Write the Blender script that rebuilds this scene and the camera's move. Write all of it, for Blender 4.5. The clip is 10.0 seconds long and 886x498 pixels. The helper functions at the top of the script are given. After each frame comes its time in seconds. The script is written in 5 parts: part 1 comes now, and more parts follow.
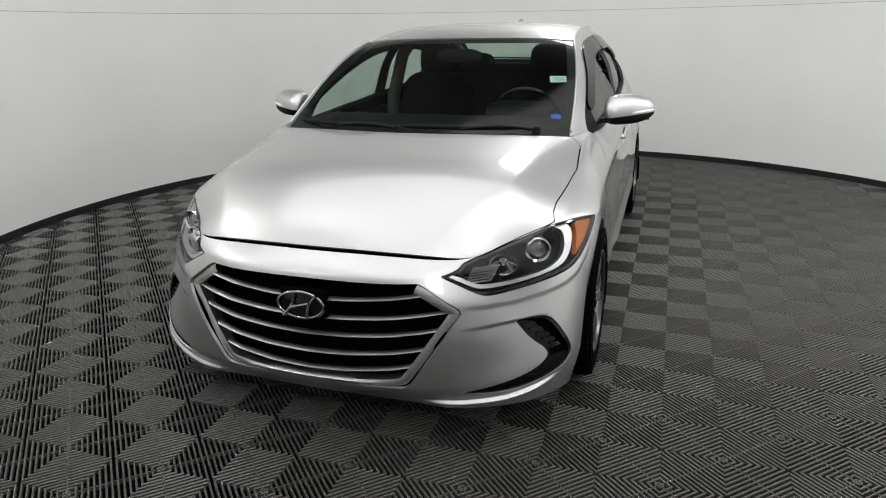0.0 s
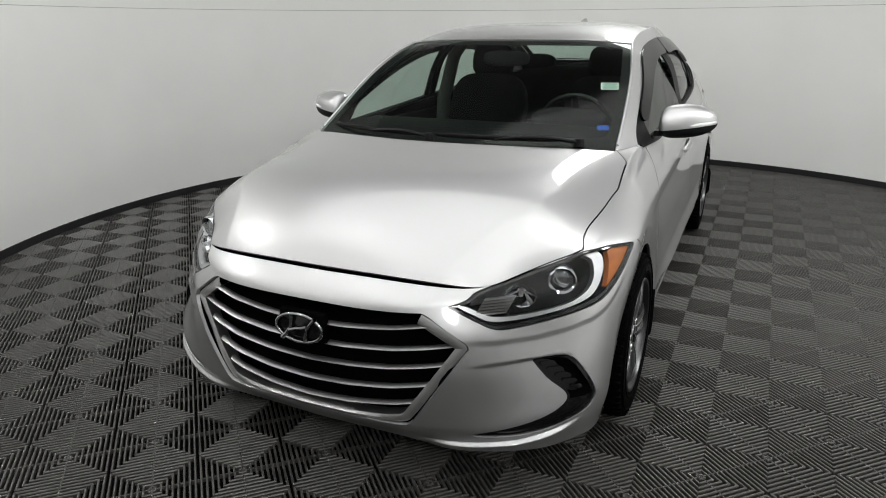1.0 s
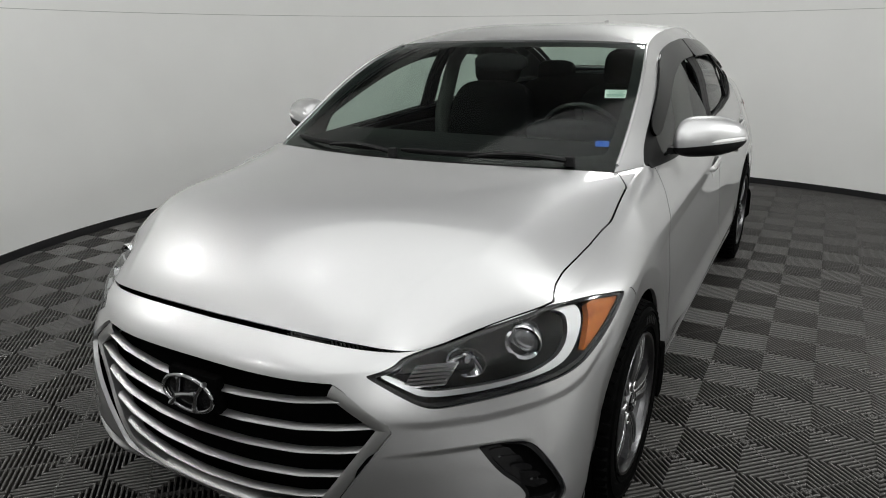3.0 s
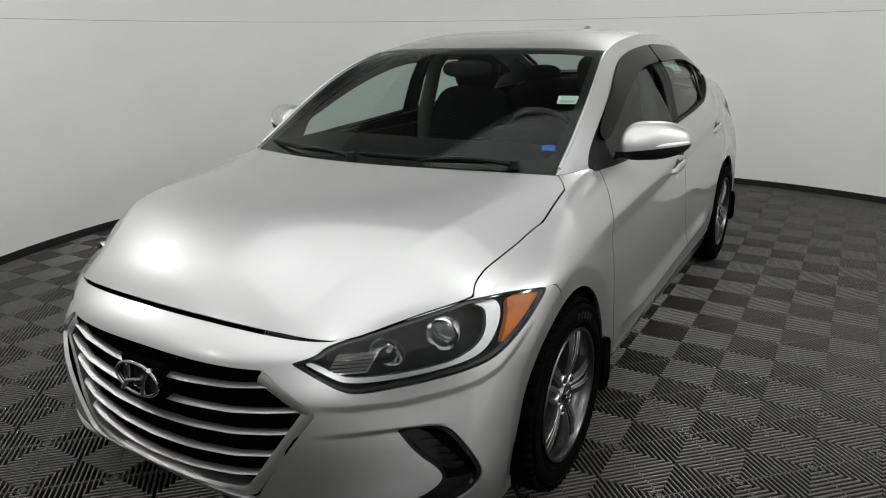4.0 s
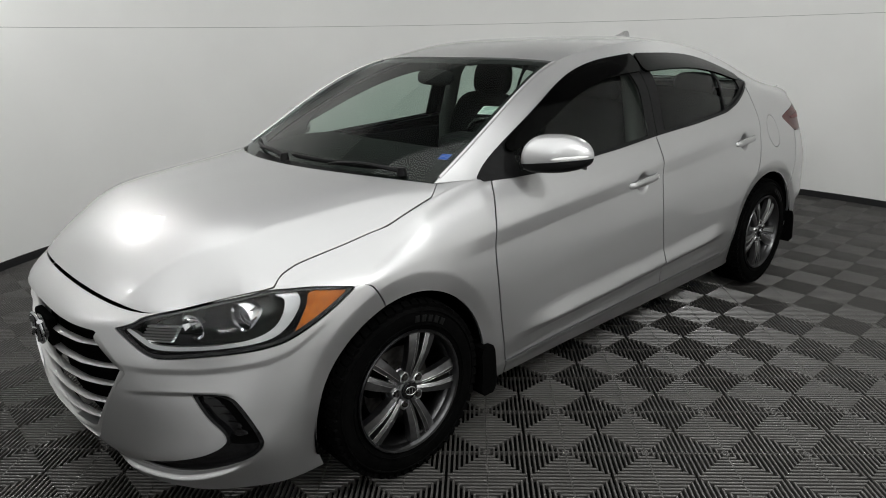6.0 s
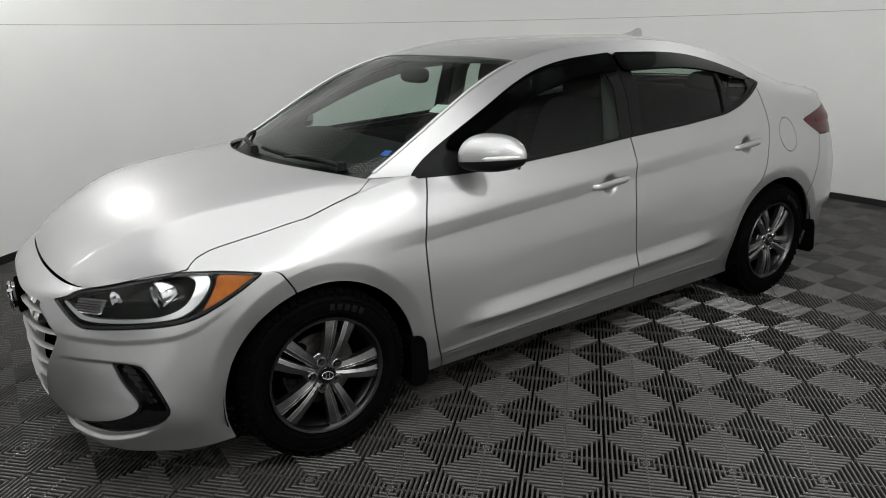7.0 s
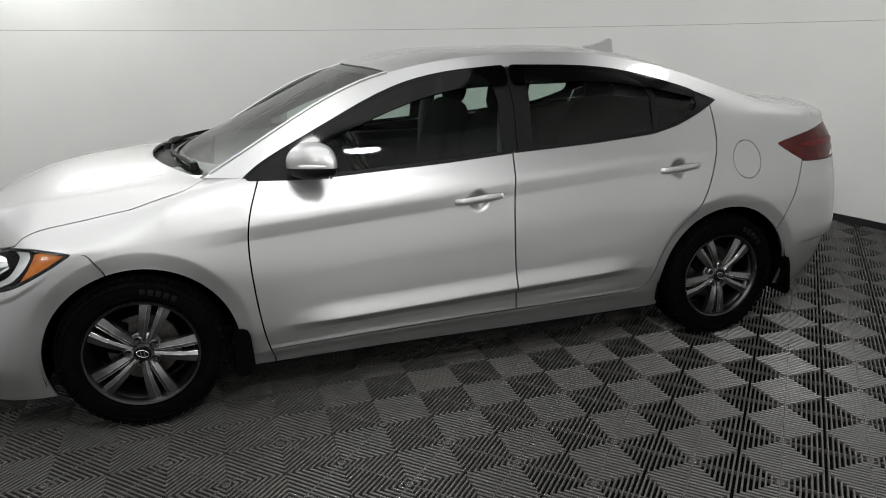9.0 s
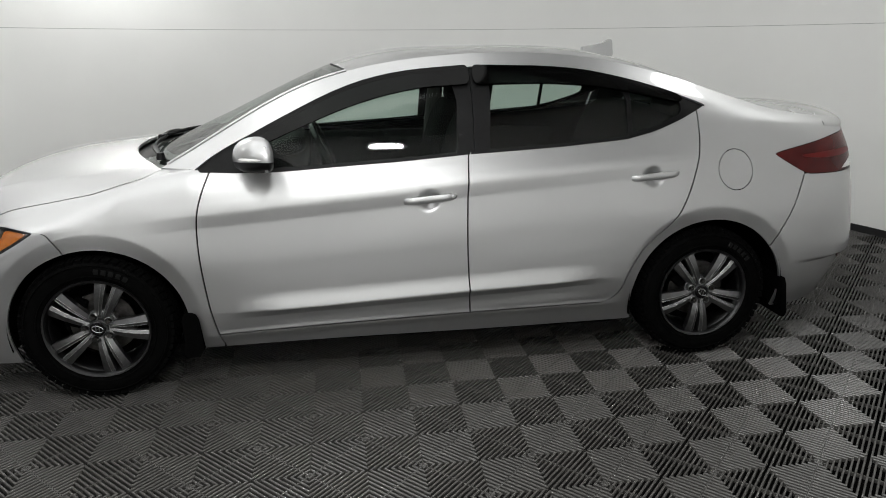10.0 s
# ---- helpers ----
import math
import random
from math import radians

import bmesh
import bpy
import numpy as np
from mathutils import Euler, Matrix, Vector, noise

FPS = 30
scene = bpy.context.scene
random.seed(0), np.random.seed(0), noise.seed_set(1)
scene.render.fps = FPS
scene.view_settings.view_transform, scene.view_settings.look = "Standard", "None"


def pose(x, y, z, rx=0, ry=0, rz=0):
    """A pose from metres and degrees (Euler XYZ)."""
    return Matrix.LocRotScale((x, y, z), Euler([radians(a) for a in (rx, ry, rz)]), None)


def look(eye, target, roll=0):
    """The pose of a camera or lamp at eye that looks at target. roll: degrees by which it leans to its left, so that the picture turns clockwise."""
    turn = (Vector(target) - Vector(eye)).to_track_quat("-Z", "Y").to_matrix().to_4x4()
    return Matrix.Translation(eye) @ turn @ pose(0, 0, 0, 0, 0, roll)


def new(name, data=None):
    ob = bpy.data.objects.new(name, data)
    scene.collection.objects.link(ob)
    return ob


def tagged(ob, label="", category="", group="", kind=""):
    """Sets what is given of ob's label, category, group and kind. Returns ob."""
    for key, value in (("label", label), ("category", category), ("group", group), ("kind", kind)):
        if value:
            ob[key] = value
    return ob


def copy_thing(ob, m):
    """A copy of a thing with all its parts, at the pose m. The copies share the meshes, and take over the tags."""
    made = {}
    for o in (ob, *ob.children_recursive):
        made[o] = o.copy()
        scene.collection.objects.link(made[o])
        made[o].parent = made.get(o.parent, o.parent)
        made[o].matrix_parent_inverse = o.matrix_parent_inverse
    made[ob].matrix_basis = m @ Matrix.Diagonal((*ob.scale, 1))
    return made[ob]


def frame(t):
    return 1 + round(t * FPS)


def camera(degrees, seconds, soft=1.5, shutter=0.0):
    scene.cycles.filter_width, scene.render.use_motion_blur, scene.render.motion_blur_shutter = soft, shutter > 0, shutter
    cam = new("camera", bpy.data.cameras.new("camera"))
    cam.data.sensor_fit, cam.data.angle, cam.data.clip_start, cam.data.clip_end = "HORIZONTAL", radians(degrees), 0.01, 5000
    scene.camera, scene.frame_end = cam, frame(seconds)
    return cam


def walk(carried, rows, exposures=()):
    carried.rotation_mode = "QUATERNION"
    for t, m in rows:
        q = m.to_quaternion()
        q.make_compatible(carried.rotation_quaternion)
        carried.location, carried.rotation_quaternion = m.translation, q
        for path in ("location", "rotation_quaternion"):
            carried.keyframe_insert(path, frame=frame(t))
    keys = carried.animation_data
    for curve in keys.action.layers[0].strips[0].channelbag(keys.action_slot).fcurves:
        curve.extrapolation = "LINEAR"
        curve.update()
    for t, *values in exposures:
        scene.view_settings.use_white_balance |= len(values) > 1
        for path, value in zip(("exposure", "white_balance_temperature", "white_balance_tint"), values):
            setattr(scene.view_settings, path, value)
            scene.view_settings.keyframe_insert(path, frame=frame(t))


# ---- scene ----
cam = camera(66.2, 10.0, soft=1.0)
PATH = [
    (0, (1.121, -2.709, 1.413), (0.512, -0.907, 0.794), -0.9),
    (0.5, (1.232, -2.616, 1.419), (0.502, -0.862, 0.793), -0.5),
    (1, (1.226, -2.423, 1.432), (0.413, -0.706, 0.805), -0.4),
    (1.5, (1.261, -2.24, 1.418), (0.362, -0.56, 0.809), -0.7),
    (2, (1.257, -2.065, 1.406), (0.31, -0.413, 0.794), -0.5),
    (2.5, (1.247, -1.924, 1.382), (0.302, -0.267, 0.781), -0.5),
    (3, (1.277, -1.868, 1.372), (0.341, -0.203, 0.778), -0.5),
    (4.3, (1.655, -1.826, 1.401), (0.595, -0.235, 0.816), -1.1),
    (4.5, (1.721, -1.763, 1.393), (0.599, -0.215, 0.806), -1.1),
    (5, (1.942, -1.612, 1.404), (0.681, -0.171, 0.826), -1.1),
    (5.5, (2.217, -1.477, 1.422), (0.865, -0.122, 0.843), -1.0),
    (6, (2.478, -1.275, 1.442), (1.058, 0.003, 0.851), -1.2),
    (6.2, (2.559, -1.174, 1.454), (1.124, 0.084, 0.856), -1.3),
    (7.5, (3.112, -0.566, 1.454), (1.43, 0.335, 0.856), -1.0),
    (8, (3.278, -0.218, 1.453), (1.557, 0.612, 0.861), -1.0),
    (8.5, (3.462, 0.07, 1.457), (1.683, 0.778, 0.881), -0.9),
    (9, (3.536, 0.392, 1.469), (1.713, 0.968, 0.881), -0.7),
    (9.5, (3.627, 0.727, 1.438), (1.77, 1.199, 0.863), -0.7),
    (10, (3.682, 1.052, 1.457), (1.789, 1.327, 0.874), -0.3),
]
walk(cam, [(t, look(eye, target, roll)) for t, eye, target, roll in PATH], ((0, 0.2), (1, 0.13), (2.5, 0), (10, 0)))

# ---- world and lights ----
world = bpy.data.worlds.new("studio_world")
scene.world = world
world.use_nodes = True
world.node_tree.nodes["Background"].inputs[0].default_value = (0.05, 0.05, 0.052, 1)
world.node_tree.nodes["Background"].inputs[1].default_value = 0.3
CEIL = 3.9
# First two make the hood's bright spots; the other three are added, unseen fill.
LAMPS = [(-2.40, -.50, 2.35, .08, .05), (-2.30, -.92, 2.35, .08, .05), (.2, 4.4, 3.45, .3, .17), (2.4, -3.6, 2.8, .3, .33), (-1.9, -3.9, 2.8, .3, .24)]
DISCS = [(3.2, 1.22, 2.62, 0.18, 50), (3.1, 0.30, 3.60, 0.20, 25)]


# ---- materials ----
def material(name, colour=(0.5, 0.5, 0.5), rough=0.5, metal=0.0, coat=0.0, spec=0.5):
    m = bpy.data.materials.new(name)
    m.use_nodes = True
    b = m.node_tree.nodes["Principled BSDF"]
    b.inputs["Base Color"].default_value = (*colour, 1)
    b.inputs["Roughness"].default_value = rough
    b.inputs["Metallic"].default_value = metal
    b.inputs["Coat Weight"].default_value = coat
    b.inputs["Coat Roughness"].default_value = 0.04
    b.inputs["Specular IOR Level"].default_value = spec
    return m, m.node_tree.nodes, m.node_tree.links, b


def noise_node(nodes, links, scale, detail=4.0):
    co = nodes.new("ShaderNodeTexCoord")
    n = nodes.new("ShaderNodeTexNoise")
    n.inputs["Scale"].default_value = scale
    n.inputs["Detail"].default_value = detail
    links.new(co.outputs["Object"], n.inputs["Vector"])
    return n


def vary(mat, scale, low, high, rough_low=None, rough_high=None, bump=0.0, bump_scale=None):
    """Colour between low and high by noise, roughness likewise, and a fine bump."""
    m, nodes, links, b = mat
    n = noise_node(nodes, links, scale)
    ramp = nodes.new("ShaderNodeValToRGB")
    ramp.color_ramp.elements[0].position, ramp.color_ramp.elements[1].position = 0.3, 0.7
    ramp.color_ramp.elements[0].color = (*low, 1)
    ramp.color_ramp.elements[1].color = (*high, 1)
    links.new(n.outputs["Fac"], ramp.inputs["Fac"])
    links.new(ramp.outputs["Color"], b.inputs["Base Color"])
    if rough_low is not None:
        r = nodes.new("ShaderNodeMapRange")
        r.inputs["To Min"].default_value, r.inputs["To Max"].default_value = rough_low, rough_high
        n2 = noise_node(nodes, links, scale * 6)
        links.new(n2.outputs["Fac"], r.inputs["Value"])
        links.new(r.outputs["Result"], b.inputs["Roughness"])
    if bump:
        bn = nodes.new("ShaderNodeBump")
        bn.inputs["Strength"].default_value = bump
        bn.inputs["Distance"].default_value = 0.002
        n3 = noise_node(nodes, links, bump_scale or scale * 10)
        links.new(n3.outputs["Fac"], bn.inputs["Height"])
        links.new(bn.outputs["Normal"], b.inputs["Normal"])
    return m


def glass_material(name, tint, gloss=0.5, rough=0.0):
    m = bpy.data.materials.new(name)
    m.use_nodes = True
    nodes, links = m.node_tree.nodes, m.node_tree.links
    nodes.remove(nodes["Principled BSDF"])
    t, g, mix, f = (nodes.new("ShaderNode" + k) for k in ("BsdfTransparent", "BsdfGlossy", "MixShader", "LayerWeight"))
    t.inputs["Color"].default_value = (*tint, 1)
    g.inputs["Roughness"].default_value = rough
    power = nodes.new("ShaderNodeMath")
    power.operation = "POWER"
    power.inputs[1].default_value = 5.6
    mul = nodes.new("ShaderNodeMath")
    mul.operation = "MULTIPLY_ADD"
    mul.inputs[1].default_value = 0.92
    mul.inputs[2].default_value = 0.045 * gloss
    links.new(f.outputs["Facing"], power.inputs[0])
    links.new(power.outputs[0], mul.inputs[0])
    links.new(mul.outputs[0], mix.inputs[0])
    links.new(t.outputs[0], mix.inputs[1])
    links.new(g.outputs[0], mix.inputs[2])
    links.new(mix.outputs[0], nodes["Material Output"].inputs["Surface"])
    return m


PAINT = vary(material("silver_paint", (0.5, 0.5, 0.5), 0.43, 0.95, 1.0), 900, (0.45, 0.45, 0.455), (0.53, 0.53, 0.535))
WALL = vary(material("white_wall", (0.8, 0.8, 0.79), 0.7), 1.3, (0.83, 0.83, 0.815), (0.87, 0.87, 0.855), 0.6, 0.8, 0.1, 60)
GREY_WALL = vary(material("grey_wall", (0.5, 0.5, 0.5), 0.8), 1.3, (0.48, 0.48, 0.475), (0.54, 0.54, 0.535), 0.7, 0.85)
CEILING = vary(material("ceiling_paint", (0.3, 0.3, 0.3), 0.9), 2, (0.26, 0.26, 0.26), (0.31, 0.31, 0.308))
RUBBER_BASE = material("black_skirting", (0.012, 0.012, 0.013), 0.5)[0]
TILE = vary(material("grey_floor_plastic", (0.07, 0.07, 0.07), 0.34, spec=0.6), 3, (0.052, 0.0495, 0.047), (0.070, 0.0665, 0.063), 0.28, 0.40)
# Near black: the shade in the slots between ribs is put into this colour.
SUBFLOOR_SHADE = material("subfloor_shade", (0.003, 0.003, 0.003), 0.9, spec=0.0)[0]
BLACK = vary(material("black_plastic", (0.015, 0.015, 0.016), 0.45, spec=0.14), 40, (0.003, 0.003, 0.0033), (0.006, 0.006, 0.0064), 0.4, 0.55)
GLOSS_BLACK = material("gloss_black_plastic", (0.004, 0.004, 0.0045), 0.10, 0, 0.0, 0.4)[0]
# Near black for dark parts, and for the shade behind the panel gaps.
DARK = material("dark_parts_and_shade", (0.0025, 0.0025, 0.0025), 0.9, spec=0.0)[0]
RUBBER = vary(material("tyre_rubber", (0.008, 0.008, 0.008), 0.7, spec=0.02), 25, (0.0012, 0.0012, 0.0012), (0.0026, 0.0026, 0.0026), 0.6, 0.85)
RUBBER_MARK = material("worn_rubber", (0.007, 0.007, 0.007), 0.6, spec=0.08)[0]
ALLOY = vary(material("machined_alloy", (0.35, 0.35, 0.36), 0.3, 1.0), 60, (0.17, 0.17, 0.174), (0.23, 0.23, 0.235), 0.26, 0.38)
ALLOY_DARK = material("painted_alloy", (0.10, 0.10, 0.103), 0.30, 1.0)[0]
STEEL = vary(material("brake_steel", (0.25, 0.24, 0.23), 0.4, 1.0), 50, (0.08, 0.075, 0.07), (0.16, 0.155, 0.15))
# Emblem chrome, darkened: the dark surroundings it mirrors are in its colour.
SHADED_CHROME = material("shaded_chrome", (0.32, 0.32, 0.33), 0.08, 1.0)[0]
TRIM_SILVER = material("trim_silver", (0.50, 0.50, 0.50), 0.42, 1.0)[0]
CHROME = material("chrome", (0.75, 0.75, 0.76), 0.06, 1.0)[0]
SATIN = material("satin_silver", (0.68, 0.68, 0.68), 0.3, 1.0)[0]
SEAT = vary(material("charcoal_cloth", (0.03, 0.03, 0.032), 0.95, spec=0.1), 120, (0.006, 0.006, 0.0065), (0.008, 0.008, 0.0085))
TRIM = vary(material("interior_plastic", (0.03, 0.03, 0.032), 0.6, spec=0.1), 80, (0.005, 0.005, 0.0055), (0.008, 0.008, 0.0085), 0.5, 0.7)
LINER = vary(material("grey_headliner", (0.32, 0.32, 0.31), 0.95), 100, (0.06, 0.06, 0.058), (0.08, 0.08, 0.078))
GLASS = glass_material("green_tinted_glass", (0.68, 0.77, 0.72), 0.42)
SIDE_GLASS = glass_material("tinted_side_glass", (0.68, 0.77, 0.72), 0.75)
SMOKE = glass_material("smoked_acrylic", (0.02, 0.02, 0.021), 0.4, 0.06)
CLEAR = glass_material("clear_polycarbonate", (0.93, 0.94, 0.95), 0.55)
AMBER = vary(material("amber_reflector", (0.75, 0.22, 0.02), 0.3, 0.0, 0.0, 0.3), 45, (0.26, 0.062, 0.003), (0.50, 0.145, 0.008))
RED = vary(material("red_lamp_plastic", (0.10, 0.004, 0.004), 0.25, 0, 0.0, 0.25), 9, (0.035, 0.001, 0.001), (0.075, 0.002, 0.002))
RED_BRIGHT = material("bright_red_plastic", (0.11, 0.003, 0.003), 0.3, spec=0.2)[0]
LENS_GLASS = material("projector_glass", (0.22, 0.22, 0.23), 0.12, 0.85, 0.6)[0]
LAMP_WHITE = material("clear_white_lamp", (0.75, 0.75, 0.74), 0.2)[0]
PAPER = material("white_sticker", (0.75, 0.8, 0.77), 0.6)[0]
PRINT = material("grey_green_print", (0.25, 0.38, 0.33), 0.6)[0]
BLUE = material("blue_sticker", (0.01, 0.10, 0.55), 0.5)[0]
GREY_SEAM = material("wall_seam_grey", (0.42, 0.42, 0.41), 0.7)[0]


# ---- geometry helpers ----
def natural(knots, values, q):
    """Natural cubic spline of rows of values at knots, at the places q."""
    t, p, q = np.asarray(knots, float), np.asarray(values, float), np.asarray(q, float)
    n, h = len(t), np.diff(t)
    a = np.eye(n)
    r = np.zeros((n,) + p.shape[1:])
    for i in range(1, n - 1):
        a[i, i - 1:i + 2] = h[i - 1], 2 * (h[i - 1] + h[i]), h[i]
        r[i] = 6 * ((p[i + 1] - p[i]) / h[i] - (p[i] - p[i - 1]) / h[i - 1])
    m = np.linalg.solve(a, r.reshape(n, -1)).reshape(r.shape)
    k = np.clip(np.searchsorted(t, q) - 1, 0, n - 2)
    ex = (slice(None),) + (None,) * (p.ndim - 1)
    d1, d0, hh = (t[k + 1] - q)[ex], (q - t[k])[ex], h[k][ex]
    return m[k] * d1 ** 3 / 6 / hh + m[k + 1] * d0 ** 3 / 6 / hh + (p[k] / hh - m[k] * hh / 6) * d1 + (p[k + 1] / hh - m[k + 1] * hh / 6) * d0


def pchip(t, p, q):
    """Monotone cubic along axis 0; t may differ for every column (same shape as p without its last axis)."""
    h = np.diff(t, axis=0)[..., None]
    d = np.diff(p, axis=0) / h
    m = np.zeros_like(p)
    m[1:-1] = np.where(d[:-1] * d[1:] > 0, 2 * d[:-1] * d[1:] / np.where(np.abs(d[:-1] + d[1:]) > 1e-12, d[:-1] + d[1:], 1), 0)
    m[0], m[-1] = d[0], d[-1]
    out = []
    for v in q:
        k = int(min(max(math.floor(v), 0), len(p) - 2))
        s = v - k
        hk = h[k]
        out.append((2 * s ** 3 - 3 * s ** 2 + 1) * p[k] + (s ** 3 - 2 * s ** 2 + s) * hk * m[k] + (3 * s ** 2 - 2 * s ** 3) * p[k + 1] + (s ** 3 - s ** 2) * hk * m[k + 1])
    return np.array(out)


class Sheet:
    """A surface: places v, normals n, attributes a, faces f."""

    def __init__(self, v, n, a, f):
        self.v, self.n, self.a, self.f = v, n, a, f


def grid_sheet(p, a, flip=False):
    """A sheet from a grid of places (rows, columns, 3) and attributes (rows, columns, k)."""
    r, c = p.shape[:2]
    du, dv = np.gradient(p, axis=1), np.gradient(p, axis=0)
    n = np.cross(du, dv)
    n /= np.maximum(np.linalg.norm(n, axis=2, keepdims=True), 1e-9)
    i = np.arange(r * c).reshape(r, c)
    f = np.stack([i[:-1, :-1], i[:-1, 1:], i[1:, 1:], i[1:, :-1]], -1).reshape(-1, 4)
    if flip:
        n, f = -n, f[:, ::-1]
    return Sheet(p.reshape(-1, 3), n.reshape(-1, 3), a.reshape(r * c, -1), [tuple(x) for x in f.tolist()])


def clip(s, d):
    """The part of a sheet where d (a value for each vertex) is not negative."""
    d = np.where(np.abs(d) < 1e-6, 1e-6, d)
    inside = (d > 0).tolist()
    v, n, a = [s.v], [s.n], [s.a]
    count, cut, faces, vv, nn, aa = len(s.v), {}, [], [], [], []
    for f in s.f:
        k = sum(inside[i] for i in f)
        if k == len(f):
            faces.append(f)
        elif k:
            out = []
            for i, j in zip(f, f[1:] + f[:1]):
                if inside[i]:
                    out.append(i)
                if inside[i] != inside[j]:
                    key = (min(i, j), max(i, j))
                    if key not in cut:
                        w = d[i] / (d[i] - d[j])
                        cut[key] = count + len(vv)
                        vv.append(s.v[i] + w * (s.v[j] - s.v[i]))
                        nn.append(s.n[i] + w * (s.n[j] - s.n[i]))
                        aa.append(s.a[i] + w * (s.a[j] - s.a[i]))
                    out.append(cut[key])
            faces.append(tuple(out))
    if vv:
        v, n, a = v + [np.array(vv)], n + [np.array(nn)], a + [np.array(aa)]
    v, n, a = np.concatenate(v), np.concatenate(n), np.concatenate(a)
    used = np.unique([i for f in faces for i in f]) if faces else np.array([], int)
    new_index = np.full(len(v), -1)
    new_index[used] = np.arange(len(used))
    look_up = new_index.tolist()
    return Sheet(v[used], n[used], a[used], [tuple(look_up[i] for i in f) for f in faces])


def chaikin(pts, rounds=3, closed=True):
    p = np.asarray(pts, float)
    for _ in range(rounds):
        if closed:
            q = np.roll(p, -1, axis=0)
            p = np.stack([0.75 * p + 0.25 * q, 0.25 * p + 0.75 * q], 1).reshape(-1, 2)
        else:
            q = np.stack([0.75 * p[:-1] + 0.25 * p[1:], 0.25 * p[:-1] + 0.75 * p[1:]], 1).reshape(-1, 2)
            p = np.concatenate([p[:1], q, p[-1:]])
    return p


def inside_of(poly, pts):
    """Signed distance to a polygon, positive inside."""
    poly, pts = np.asarray(poly, float), np.asarray(pts, float)
    best, odd = np.full(len(pts), 1e9), np.zeros(len(pts), bool)
    for a, b in zip(poly, np.roll(poly, -1, axis=0)):
        e, w = b - a, pts - a
        k = np.clip((w @ e) / max(e @ e, 1e-12), 0, 1)
        best = np.minimum(best, np.hypot(*(w - k[:, None] * e).T))
        cross = ((a[1] <= pts[:, 1]) != (b[1] <= pts[:, 1]))
        dy = b[1] - a[1]
        xi = a[0] + (pts[:, 1] - a[1]) / (dy if abs(dy) > 1e-12 else 1e-12) * e[0]
        odd ^= cross & (pts[:, 0] < xi)
    return np.where(odd, best, -best)


def mirrored(s):
    k = np.array([-1.0, 1, 1])
    return Sheet(s.v * k, s.n * k, s.a, [f[::-1] for f in s.f])


def shifted(s, d):
    return Sheet(s.v + s.n / np.maximum(np.linalg.norm(s.n, axis=1, keepdims=True), 1e-9) * d, s.n, s.a, s.f)


def joined(*sheets):
    v, n, a, f, k = [], [], [], [], 0
    for s in sheets:
        v.append(s.v), n.append(s.n), a.append(s.a)
        f += [tuple(i + k for i in t) for t in s.f]
        k += len(s.v)
    return Sheet(np.concatenate(v), np.concatenate(n), np.concatenate(a), f)


def largest(s):
    """The largest connected piece of a sheet."""
    root = list(range(len(s.v)))

    def find(i):
        while root[i] != i:
            root[i] = root[root[i]]
            i = root[i]
        return i

    for f in s.f:
        for i in f[1:]:
            root[find(i)] = find(f[0])
    count = {}
    for f in s.f:
        count[find(f[0])] = count.get(find(f[0]), 0) + 1
    best = max(count, key=count.get)
    return Sheet(s.v, s.n, s.a, [f for f in s.f if find(f[0]) == best])


def rim_edges(faces):
    seen = {}
    for f in faces:
        for i, j in zip(f, f[1:] + f[:1]):
            if (j, i) in seen:
                del seen[(j, i)]
            else:
                seen[(i, j)] = 1
    return list(seen)


def link(name, mesh, parent=None, label=""):
    ob = new(name, mesh)
    ob.parent = parent
    if label:
        tagged(ob, label)
    return ob


def sheet_mesh(name, s, mat, depth=0.0):
    """The mesh of a sheet; depth turns its open edges inwards as a flange."""
    v, f, n = s.v, list(s.f), s.n / np.maximum(np.linalg.norm(s.n, axis=1, keepdims=True), 1e-9)
    smooth = len(f)
    if depth:
        edges = rim_edges(f)
        inner, extra = {}, []
        for e in edges:
            for i in e:
                if i not in inner:
                    inner[i] = len(v) + len(extra)
                    extra.append(v[i] - n[i] * depth)
        f += [(j, i, inner[i], inner[j]) for i, j in edges]
        if extra:
            v = np.concatenate([v, np.array(extra)])
            n = np.concatenate([n, np.zeros((len(extra), 3))])
    me = bpy.data.meshes.new(name)
    me.from_pydata(v.tolist(), [], f)
    me.materials.append(mat)
    me.polygons.foreach_set("use_smooth", [True] * smooth + [False] * (len(f) - smooth))
    me.update()
    loops = np.empty(len(me.loops), int)
    me.loops.foreach_get("vertex_index", loops)
    ln = n[loops].copy()
    start = me.polygons[smooth].loop_start if len(f) > smooth else len(loops)
    ln[start:] = 0
    me.normals_split_custom_set(ln.tolist())
    return me


def sheet_part(name, s, mat, parent, label="", depth=0.0):
    return link(name, sheet_mesh(name, s, mat, depth), parent, label)


def bm_part(name, bm, mat, parent=None, label="", smooth=True, angle=40):
    me = bpy.data.meshes.new(name)
    bmesh.ops.recalc_face_normals(bm, faces=bm.faces)
    if smooth:
        for f in bm.faces:
            f.smooth = True
        for e in bm.edges:
            if len(e.link_faces) == 2 and e.calc_face_angle(0) > radians(angle):
                e.smooth = False
    bm.to_mesh(me)
    bm.free()
    me.materials.append(mat)
    return link(name, me, parent, label)


def add_box(bm, m, bevel=0.0, segments=2):
    """A box of the unit cube under the matrix m."""
    r = bmesh.ops.create_cube(bm, size=1.0, matrix=m)
    if bevel:
        edges = list({e for v in r["verts"] for e in v.link_edges})
        bmesh.ops.bevel(bm, geom=edges, offset=bevel, segments=segments, profile=0.5, affect="EDGES")


